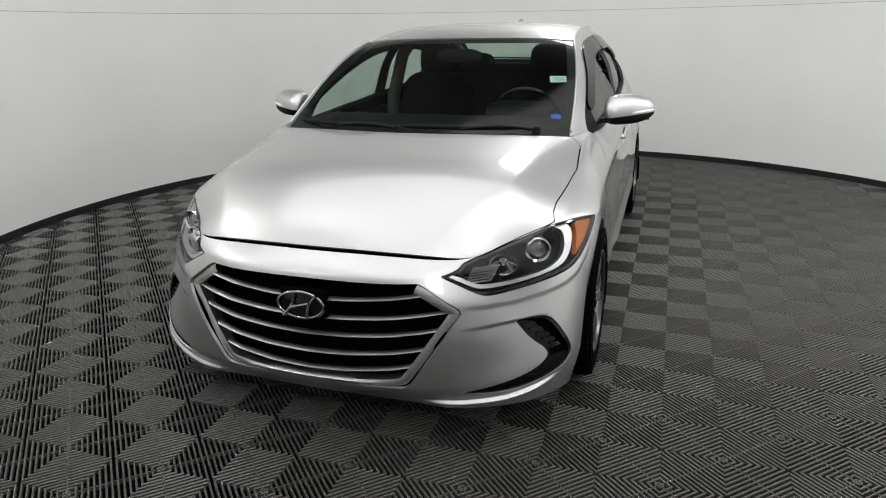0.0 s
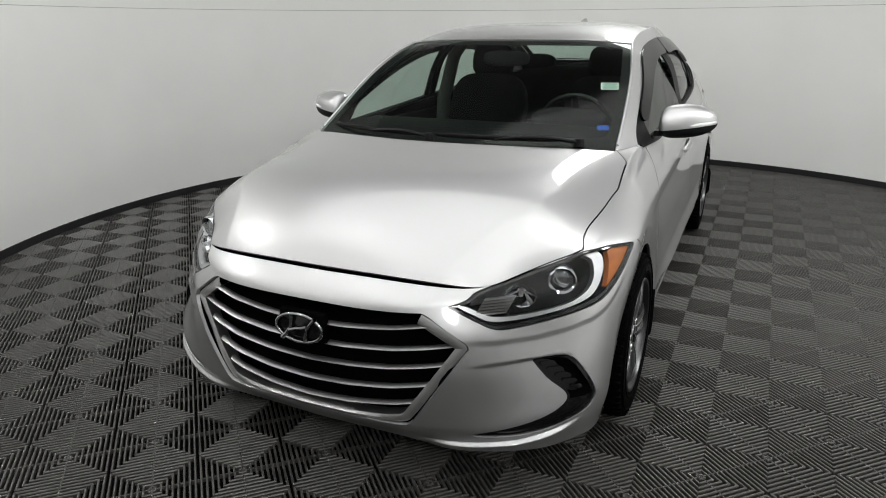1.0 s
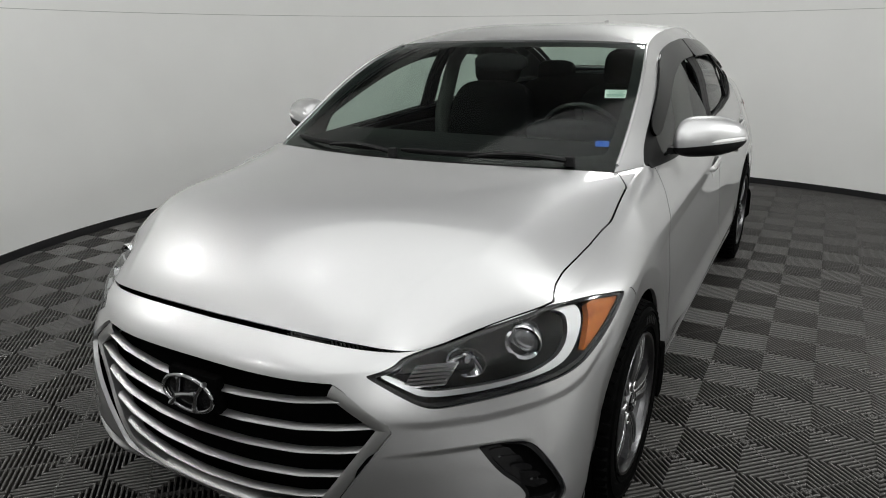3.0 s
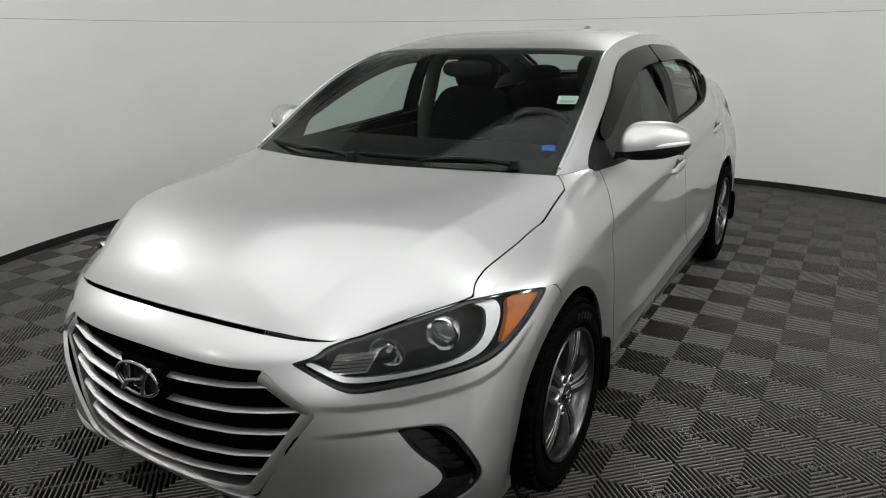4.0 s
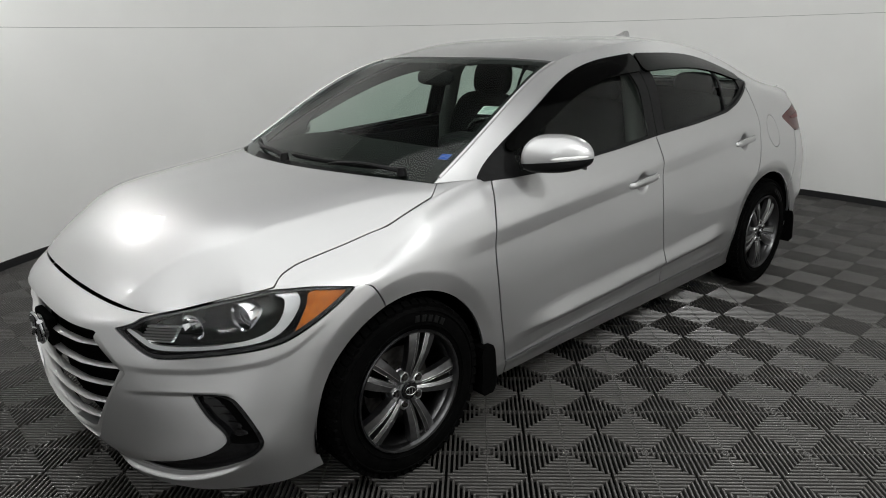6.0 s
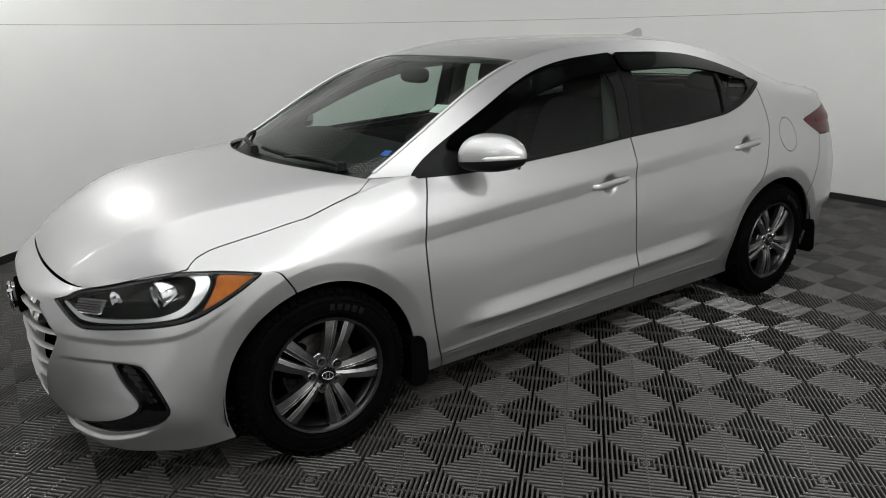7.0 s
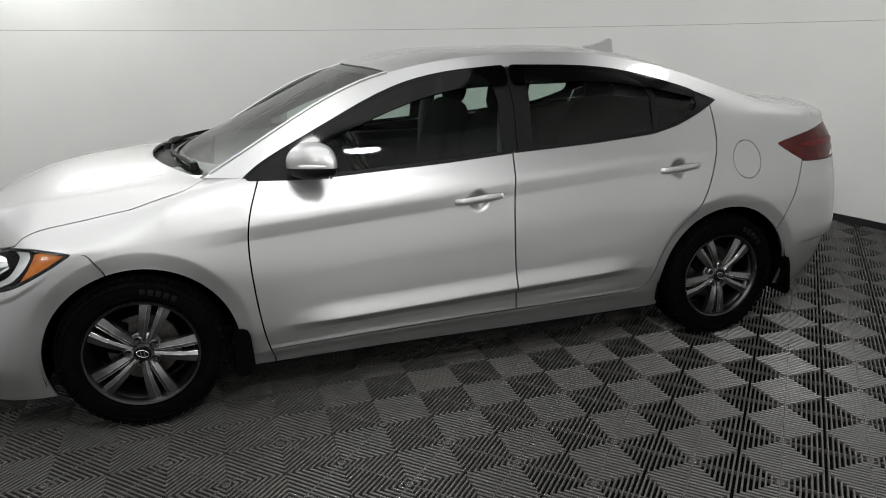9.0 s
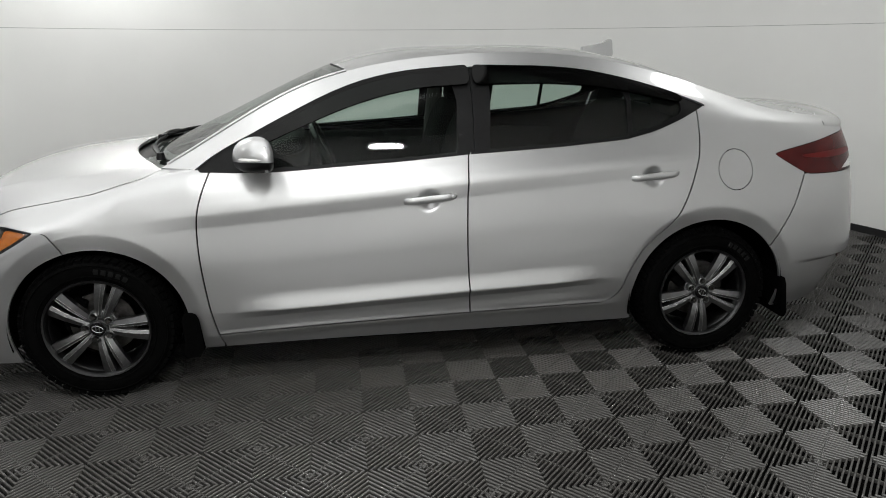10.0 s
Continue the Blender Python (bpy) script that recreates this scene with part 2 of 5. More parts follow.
def box_at(x, y, z, sx, sy, sz, rx=0, ry=0, rz=0):
    return pose(x, y, z, rx, ry, rz) @ Matrix.Diagonal((sx, sy, sz, 1))


def add_tube(bm, pts, radius, sides=10, closed=False, flat=1.0):
    """A tube along pts; radius a number or one for each point; flat squeezes it upright."""
    pts = [Vector(p) for p in pts]
    n = len(pts)
    rings = []
    for i, p in enumerate(pts):
        a, b = pts[(i - 1) % n] if closed or i else pts[0], pts[(i + 1) % n] if closed or i < n - 1 else pts[-1]
        d = (b - a).normalized()
        side = d.cross(Vector((0, 0, 1)))
        side = side.normalized() if side.length > 1e-4 else Vector((1, 0, 0))
        up = side.cross(d)
        r = radius[i] if isinstance(radius, (list, tuple)) else radius
        rings.append([bm.verts.new(p + side * math.cos(t) * r + up * math.sin(t) * r * flat) for t in [2 * math.pi * k / sides for k in range(sides)]])
    for i in range(n if closed else n - 1):
        a, b = rings[i], rings[(i + 1) % n]
        for k in range(sides):
            bm.faces.new((a[k], a[(k + 1) % sides], b[(k + 1) % sides], b[k]))
    if not closed:
        bm.faces.new(rings[0][::-1])
        bm.faces.new(rings[-1])


def add_lathe(bm, profile, steps=48, m=Matrix(), closed=False):
    """Turns (radius, x) pairs round the x axis."""
    rings = []
    for k in range(steps):
        t = 2 * math.pi * k / steps
        rings.append([bm.verts.new(m @ Vector((x, r * math.cos(t), r * math.sin(t)))) for r, x in profile])
    for k in range(steps):
        a, b = rings[k], rings[(k + 1) % steps]
        for i in range(len(profile) - (0 if closed else 1)):
            j = (i + 1) % len(profile)
            bm.faces.new((a[i], a[j], b[j], b[i]))


def add_prism(bm, outline, m0, m1):
    """A solid between an outline (2D pairs as x, y) under m0 and the same under m1."""
    a = [bm.verts.new(m0 @ Vector((x, y, 0))) for x, y in outline]
    b = [bm.verts.new(m1 @ Vector((x, y, 0))) for x, y in outline]
    bm.faces.new(a[::-1])
    bm.faces.new(b)
    for i in range(len(a)):
        j = (i + 1) % len(a)
        bm.faces.new((a[i], a[j], b[j], b[i]))
    return a, b


def ramp(v, a, b):
    t = np.clip((v - a) / (b - a), 0, 1)
    return t * t * (3 - 2 * t)


# ---- the room ----
ROOM = Vector((0.28, 1.56, 0))
RADIUS = 3.73


def wall_plan(n=180):
    """The wall's plan: a round bay that opens into a wider space behind the camera."""
    arc = []
    for a in np.linspace(-42, 232, 100):
        r = RADIUS + .30 * (1 - ramp(a, -5, 38))
        arc.append((ROOM.x + r * math.cos(radians(a)), ROOM.y + r * math.sin(radians(a))))
    back = [(-0.6, -2.8), (-0.4, -4.4), (1.2, -5.4), (3.4, -4.9), (4.0, -3.0)]
    back = natural(range(len(back) + 4), arc[-2:] + back + arc[:2], np.linspace(1, len(back) + 2, 80))
    return np.concatenate([np.array(arc), back[1:-1]])


PLAN = wall_plan()


def WHITE(p):
    """Where the wall is white: all round but for the dark open front."""
    return math.hypot(p[0] - ROOM.x, p[1] - ROOM.y) < RADIUS + .32


def ring_wall(name, inner, outer, z0, z1, mat, stretch=lambda p: True):
    bm = bmesh.new()
    n = len(PLAN)
    d = np.roll(PLAN, -1, axis=0) - np.roll(PLAN, 1, axis=0)
    nor = np.stack([-d[:, 1], d[:, 0]], 1) / np.linalg.norm(d, axis=1, keepdims=True)
    loops = [[bm.verts.new((*(PLAN[i] + nor[i] * o), z)) for i in range(n)] for o, z in ((inner, z0), (inner, z1), (-outer, z1), (-outer, z0))]
    for k in range(4):
        a, b = loops[k], loops[(k + 1) % 4]
        for i in range(n):
            j = (i + 1) % n
            if stretch(PLAN[i]):
                bm.faces.new((a[i], a[j], b[j], b[i]))
    return bm_part(name, bm, mat)


# Added out of view: closes the open front and dims what the nose mirrors.
tagged(ring_wall("wall_front", 0.0, 0.08, 0.0, CEIL, GREY_WALL, lambda p: not WHITE(p)), "unseen light grey wall added to close the open side", "wall", kind="structure")
tagged(ring_wall("wall_round", 0.0, 0.08, 0.0, 1.572, WALL, WHITE), "smooth white curved studio wall panels", "wall", kind="structure")
tagged(ring_wall("wall_upper", 0.0, 0.08, 1.576, CEIL, WALL, WHITE), "white upper wall panels above a thin joint", "wall", kind="structure")
tagged(ring_wall("trim_joint", -0.002, 0.06, 1.570, 1.578, GREY_SEAM, WHITE), "thin grey joint line round the white wall", "wall trim", kind="structure")
tagged(ring_wall("baseboard", 0.012, -0.001, 0.0, 0.055, RUBBER_BASE), "black rubber baseboard round the curved wall", "baseboard", kind="structure")
bm = bmesh.new()
add_box(bm, box_at(1.2, 0.2, CEIL + 0.05, 14, 14, 0.1))
tagged(bm_part("ceiling", bm, CEILING), "plain grey studio ceiling", "ceiling", kind="structure")
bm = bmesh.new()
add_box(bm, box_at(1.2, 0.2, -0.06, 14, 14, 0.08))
floor = tagged(bm_part("floor", bm, SUBFLOOR_SHADE), "dark grey ribbed interlocking plastic floor tiles", "floor", kind="structure")


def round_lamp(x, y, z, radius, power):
    """A glowing globe on a rod, out of view; some are added fill."""
    lamp = tagged(new("unseen_globe"), "unseen round white globe on a rod, for hood glints and added fill", "lamp", "hanging lamps")
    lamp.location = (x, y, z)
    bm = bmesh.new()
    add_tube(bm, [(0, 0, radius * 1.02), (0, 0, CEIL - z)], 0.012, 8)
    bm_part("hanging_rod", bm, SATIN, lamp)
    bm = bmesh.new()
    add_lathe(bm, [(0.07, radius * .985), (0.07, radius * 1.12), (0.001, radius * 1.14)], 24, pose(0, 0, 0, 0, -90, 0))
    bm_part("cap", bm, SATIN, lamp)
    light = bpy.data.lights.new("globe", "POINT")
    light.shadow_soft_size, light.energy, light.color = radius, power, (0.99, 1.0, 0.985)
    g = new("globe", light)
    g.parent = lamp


# Added overhead fill, out of view, that evens out the hood and walls.
soft = tagged(new("soft_fill"), "large round soft light under the ceiling, added unseen as fill", "lamp")
soft.location = (0.5, -0.9, CEIL - 0.13)
bm = bmesh.new()
add_lathe(bm, [(0.001, 0.12), (3.12, 0.12), (3.12, -0.03), (3.1, -0.03), (3.1, 0.10), (0.001, 0.10)], 64, pose(0, 0, 0, 0, -90, 0))
bm_part("housing", bm, SATIN, soft)
light = bpy.data.lights.new("soft_light", "AREA")
light.shape, light.size, light.energy, light.color = "DISK", 6.18, 138, (0.99, 1.0, 0.985)
g = new("soft_light", light)
g.parent = soft

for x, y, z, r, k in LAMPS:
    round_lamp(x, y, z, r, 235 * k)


def disc_lamp(x, y, z, radius, power):
    """A flat round lamp that hangs on a stem, in a shallow dish."""
    lamp = tagged(new("disc_lamp"), "flat round white lamp in a shallow silver dish", "lamp", "disc lamps")
    lamp.location = (x, y, z)
    bm = bmesh.new()
    add_lathe(bm, [(0.001, .06), (radius * .5, .055), (radius * 1.04, .012), (radius * 1.06, -.012), (radius * 1.01, -.012), (radius * 1.0, .008), (.001, .012)], 40, pose(0, 0, 0, 0, -90, 0))
    bm_part("dish", bm, SATIN, lamp)
    bm = bmesh.new()
    add_tube(bm, [(0, 0, .055), (0, 0, CEIL - z)], .012, 10)
    bm_part("stem", bm, SATIN, lamp)
    light = bpy.data.lights.new("disc", "AREA")
    light.shape, light.size, light.energy, light.color = "DISK", 2 * radius, power, (0.99, 1.0, 0.985)
    g = new("disc", light)
    g.parent = lamp


for x, y, z, r, power in DISCS:
    disc_lamp(x, y, z, r, power)


def twin_spot(x, y, z, turn):
    """Two small bright lamps on a wall bracket."""
    spot = tagged(new("twin_spot_lamp"), "pair of small bright spot lamps on a bracket", "lamp")
    spot.matrix_basis = pose(x, y, z, 0, 0, turn)
    bm = bmesh.new()
    add_box(bm, box_at(0, -.16, .04, .03, .30, .02), .004)
    add_box(bm, box_at(0, 0, .055, .24, .03, .03), .006)
    bm_part("bracket", bm, SATIN, spot)
    for dx in (-.075, .075):
        bulb = bpy.data.lights.new("spot_bulb", "POINT")
        bulb.shadow_soft_size, bulb.energy = .03, 3.0
        b = new("spot_bulb", bulb)
        b.parent, b.location = spot, (dx, 0, 0)


twin_spot(-0.94, -2.05, 2.05, -40)

# ---- the car: its surface ----
car = tagged(new("sedan_car"), "silver four-door compact sedan parked on the tiled floor", "car")

# Section lines along the half body, front middle to rear middle, from the sill up: x, y, z at eighteen stations.
LINES = []
LINES.append([(0, -.80, .19), (.30, -.785, .186), (.50, -.755, .181), (.70, -.655, .182), (.825, -.515, .180), (.845, -.36, .17), (.85, 0, .18), (.845, .42, .185), (.842, .72, .188),
              (.84, 1.06, .19), (.84, 1.58, .19), (.84, 2.25, .195), (.84, 2.70, .20), (.83, 3.10, .21), (.74, 3.40, .22), (.58, 3.55, .24), (.32, 3.62, .25), (0, 3.64, .25)])
LINES.append([(0, -.855, .27), (.30, -.84, .27), (.52, -.785, .275), (.72, -.68, .29), (.85, -.53, .31), (.872, -.36, .31), (.872, 0, .30), (.868, .42, .25), (.868, .72, .262),
              (.868, 1.06, .272), (.868, 1.58, .287), (.868, 2.25, .298), (.868, 2.7, .30), (.860, 3.1, .31), (.79, 3.40, .33), (.62, 3.59, .35), (.33, 3.68, .36), (0, 3.70, .36)])
LINES.append([(0, -.872, .42), (.30, -.852, .42), (.52, -.790, .42), (.70, -.665, .42), (.835, -.52, .42), (.882, -.34, .42), (.893, 0, .42), (.880, .42, .36), (.886, .72, .362),
              (.887, 1.06, .375), (.887, 1.58, .394), (.885, 2.25, .424), (.885, 2.7, .43), (.872, 3.1, .43), (.80, 3.41, .45), (.65, 3.61, .47), (.34, 3.69, .48), (0, 3.71, .48)])
LINES.append([(0, -.868, .55), (.30, -.848, .55), (.515, -.775, .55), (.67, -.64, .55), (.81, -.49, .56), (.882, -.31, .58), (.898, 0, .60), (.878, .42, .58), (.876, .72, .575),
              (.876, 1.06, .58), (.876, 1.58, .60), (.876, 2.25, .64), (.884, 2.7, .67), (.862, 3.1, .66), (.795, 3.41, .64), (.64, 3.60, .63), (.34, 3.68, .62), (0, 3.70, .62)])
LINES.append([(0, -.845, .64), (.30, -.825, .64), (.475, -.75, .645), (.64, -.63, .65), (.78, -.46, .67), (.868, -.25, .715), (.878, 0, .74), (.862, .42, .777), (.860, .72, .80),
              (.858, 1.06, .828), (.852, 1.58, .873), (.838, 2.25, .922), (.815, 2.7, .935), (.770, 3.08, .945), (.73, 3.37, .94), (.61, 3.555, .93), (.33, 3.66, .92), (0, 3.68, .92)])
LINES.append([(0, -.77, .702), (.30, -.752, .698), (.50, -.690, .688), (.60, -.58, .704), (.695, -.47, .735), (.78, -.34, .768), (.778, 0, .858), (.765, .42, .955), (.795, .72, .950),
              (.80, 1.06, .968), (.79, 1.58, 1.003), (.77, 2.25, 1.045), (.735, 2.70, 1.085), (.697, 3.08, 1.085), (.66, 3.36, 1.058), (.555, 3.53, 1.045), (.31, 3.645, 1.065), (0, 3.675, 1.072)])
LINES.append([(0, -.70, .735), (.29, -.68, .735), (.47, -.62, .73), (.56, -.53, .745), (.65, -.43, .77), (.72, -.3, .805), (.72, .02, .88), (.738, .36, .956), (.732, .72, 1.075),
              (.735, 1.06, 1.13), (.725, 1.58, 1.20), (.715, 2.25, 1.20), (.665, 2.70, 1.18), (.65, 3.08, 1.12), (.635, 3.36, 1.084), (.535, 3.53, 1.074), (.30, 3.625, 1.098), (0, 3.65, 1.106)])
LINES.append([(0, -.5, .80), (.27, -.5, .80), (.42, -.5, .79), (.49, -.46, .79), (.57, -.4, .82), (.80, -.75, .35), (.76, -.30, .62), (.705, .29, .955), (.664, .72, 1.200),
              (.594, 1.079, 1.338), (.572, 1.58, 1.405), (.561, 2.25, 1.375), (.575, 2.70, 1.265), (.60, 3.08, 1.148), (.60, 3.34, 1.105), (.49, 3.48, 1.098), (.27, 3.55, 1.118), (0, 3.56, 1.125)])
NET = np.array(LINES)
STATIONS = np.concatenate([[0], np.cumsum(np.linalg.norm(np.diff(NET[2:5].mean(0), axis=0), axis=1))])
U = np.concatenate([np.linspace(a, b, max(6, int((b - a) / 0.014)), endpoint=False) for a, b in zip(STATIONS[:-1], STATIONS[1:])] + [STATIONS[-1:]])


def side_grid(v0, v1, steps, u):
    rows = np.stack([natural(STATIONS, line, u) for line in NET])
    gaps = np.linalg.norm(np.diff(rows, axis=0), axis=2)
    t = np.concatenate([np.zeros((1, len(u))), np.cumsum(gaps, axis=0)])
    q = np.linspace(v0, v1, steps)
    p = pchip(t, rows, q)
    a = np.stack(np.broadcast_arrays(u[None, :], q[:, None]), -1)
    return p, a




def sculpt(p):
    """Creases, arch lips, handle cups and the bumper recess, pressed into the smooth side."""
    x, y, z = p[..., 0], p[..., 1], p[..., 2]
    dx, dy = np.zeros_like(x), np.zeros_like(x)
    for yc, zc, r in ((.008, .302, .36), (2.725, .297, .376)):
        rho = np.hypot(y - yc, z - zc)
        k = np.clip((r + .062 - rho) / .062, 0, 1)
        dx -= .013 * k * ramp(z, .12, .3) * (x > .5)
    zc = np.interp(y, [.2, .447, 1.26, 1.577, 2.294, 2.65], [.762, .779, .838, .870, .920, .945])
    fade = ramp(y, .12, .5) * (1 - ramp(y, 2.35, 2.75))
    below = np.clip((zc - z) / .055, 0, 1) * (1 - ramp(zc - z, .055, .24))
    above = np.clip((z - zc) / .05, 0, 1) * (1 - ramp(z - zc, .05, .10))
    dx -= fade * (.0068 * below + .002 * above)
    zl = np.interp(y, [.522, 1.0, 1.574, 2.245], [.353, .372, .396, .424])
    fade = ramp(y, .50, .80) * (1 - ramp(y, 1.95, 2.26))
    crest = np.where(z > zl, (1 - ramp(z - zl, -.03, .080)) / .8176, np.clip(1 - (zl - z) / .030, 0, 1))
    under = np.clip((zl - z) / .030, 0, 1) * (1 - ramp(zl - z, .05, .10))
    dx += fade * (.017 * crest - .007 * under)
    for yc, zc in ((1.405, .806), (2.42, .874)):
        k = 1 - np.hypot((y - yc) / .052, (z - zc) / .050)
        dx -= .026 * ramp(k, 0.0, 0.75) * (x > .5)
    k = ramp(x, .50, .68) * (y < -.45) * np.clip((.480 - z) / .010, 0, 1) * (1 - ramp(z, .30, .44) * 0) * ramp(z, .24, .36)
    dy += .014 * k * (1 - ramp(y, -.62, -.56))
    zl = np.interp(y, [-.76, -.70, -.63, -.55, -.52], [.208, .218, .252, .290, .322])
    k = np.clip((zl - z) / .010, 0, 1) * ramp(x, .34, .48) * (1 - ramp(y, -.66, -.54))
    dy -= .014 * k
    dx += .010 * k
    zc = np.interp(y, [-.80, -.72, -.63, -.55, -.47, -.41, -.34, -.25], [.560, .548, .546, .557, .571, .590, .630, .690])
    k = (np.clip((zc - z) / .016, 0, 1) * (1 - ramp(zc - z, .02, .22))) * ramp(x, .50, .60) * (1 - ramp(y, -.36, -.24))
    side = np.interp(y, [-.80, -.7, -.5, -.3], [.35, .6, .78, .97])
    dx -= .0042 * k * side
    dy += .0042 * k * np.sqrt(1 - side ** 2)
    k = np.clip((.445 - z) / .014, 0, 1) * ramp(y, 3.12, 3.40)
    dx -= .012 * k
    dy -= .022 * k
    zs = np.interp(y, [.3, .483, 1.0, 1.583, 2.218, 2.5], [.238, .254, .272, .287, .297, .30])
    fade = ramp(y, .42, .52) * (1 - ramp(y, 2.15, 2.35)) * (x > .6)
    dx += fade * .005 * (1 - ramp(np.abs(z - zs + .008), 0, .030))
    return p + np.stack([dx, dy, 0 * x], -1)


def side_sheet(v0, v1, steps, u):
    p, a = side_grid(v0, v1, steps, u)
    return grid_sheet(sculpt(p), a)


SIDE = joined(side_sheet(0, 5, 161, U), side_sheet(5, 7, 45, U[(U >= STATIONS[7] - 1e-6) & (U <= STATIONS[14] + 1e-6)]))


def yz(s):
    return s.v[:, 1:]


def xz(s):
    return s.v[:, [0, 2]]


def outside(s, poly, gap=0.0, on=yz):
    return clip(s, -inside_of(poly, on(s)) - gap)


def within(s, poly, gap=0.0, on=yz):
    return clip(s, inside_of(poly, on(s)) - gap)


def smooth_curve(pairs):
    """A function y(z) from (z, y) pairs."""
    k = np.array(pairs, float)
    zs = np.linspace(k[0, 0], k[-1, 0], 200)
    ys = natural(k[:, 0], k[:, 1:], zs)[:, 0]
    return lambda z: np.interp(z, zs, ys)


GAP = 0.0033
DOOR_FRONT = smooth_curve([(0.2, .50), (.257, .483), (.456, .449), (.644, .435), (.811, .448), (.956, .50), (1.1, .56)])
DOOR_MIDDLE = smooth_curve([(0.2, 1.588), (.289, 1.583), (.563, 1.571), (.817, 1.574), (1.011, 1.587), (1.4, 1.64)])
REAR_SEAM = np.array([(.18, 1.90), (.291, 2.17), (.305, 2.235), (.34, 2.285), (.451, 2.325), (.57, 2.397), (.672, 2.525), (.776, 2.582), (.929, 2.642), (1.055, 2.667), (1.20, 2.675)])
REAR_CURVE = chaikin(REAR_SEAM, 2, False)
SILL_TOP = chaikin([(.3, .238), (.483, .254), (1.0, .272), (1.583, .287), (2.218, .297), (2.5, .30)], 2, False)
ARCH_F = [(0.008 + .362 * math.cos(a), .302 + .357 * math.sin(a)) for a in np.linspace(0, 2 * math.pi, 120, endpoint=False)]
ARCH_R = [(2.725 + .378 * math.cos(a), .297 + .373 * math.sin(a)) for a in np.linspace(0, 2 * math.pi, 120, endpoint=False)]
DLO = chaikin([(.433, .953), (.433, .953), (.62, .945), (.75, .945), (1.03, .962), (1.28, .975), (1.6, .998), (2.0, 1.018), (2.31, 1.042), (2.45, 1.07), (2.57, 1.112), (2.70, 1.165), (2.735, 1.165), (2.70, 1.183),
               (2.547, 1.237), (2.32, 1.300), (2.06, 1.348), (1.68, 1.358), (1.29, 1.334), (1.05, 1.274), (.755, 1.135), (.525, 1.020)], 2)
HEADLIGHT = chaikin([(-.760, .646), (-.757, .648), (-.72, .663), (-.69, .682), (-.60, .698), (-.53, .715), (-.45, .737), (-.41, .750), (-.35, .752), (-.30, .752), (-.205, .740), (-.190, .736), (-.198, .731), (-.26, .692), (-.34, .648),
                     (-.41, .615), (-.47, .601), (-.55, .590), (-.63, .579), (-.69, .575), (-.715, .580), (-.738, .607)], 2)
TAIL = chaikin([(3.05, .945), (3.055, .953), (3.18, .978), (3.30, 1.0), (3.42, 1.022), (3.70, 1.04), (3.70, .86), (3.46, .850), (3.24, .853), (3.20, .858)], 2)
GRILLE = [(-.385, .630), (.385, .630), (.405, .622), (.518, .545), (.524, .528), (.362, .280), (.340, .262), (-.340, .262), (-.362, .280), (-.524, .528), (-.518, .545), (-.405, .622)]
FOG = chaikin([(-.648, .477), (-.645, .478), (-.60, .478), (-.568, .474), (-.553, .445), (-.520, .352), (-.522, .325), (-.552, .295), (-.63, .262), (-.715, .232), (-.772, .236), (-.772, .250), (-.72, .274), (-.65, .305), (-.603, .338), (-.603, .367), (-.632, .41)], 2)
BUMPER_F = chaikin([(-.90, .80), (-.90, .752), (-.42, .749), (-.188, .738), (-.14, .735), (-.115, .70), (-.08, .64), (-.06, .5), (-.06, .1)], 2, False)
BUMPER_R = chaikin([(3.25, .99), (3.215, .90), (3.193, .855), (3.118, .695), (3.036, .56), (2.99, .45), (2.99, .1)], 2, False)


def y_of(curve, z):
    o = np.argsort(curve[:, 1])
    return np.interp(z, curve[o, 1], curve[o, 0])


base = SIDE
for hole in (ARCH_F, ARCH_R):
    base = outside(base, hole)
base = outside(base, DLO)


def keep(s, *tests):
    for test in tests:
        s = clip(s, test(s.v[:, 1], s.v[:, 2], s))
    return s


def mid_dlo(y):
    return np.interp(y, [-1, .5, .8, 1.6, 2.3, 2.672, 4], [.955, .955, 1.0, 1.15, 1.15, 1.185, 1.185])


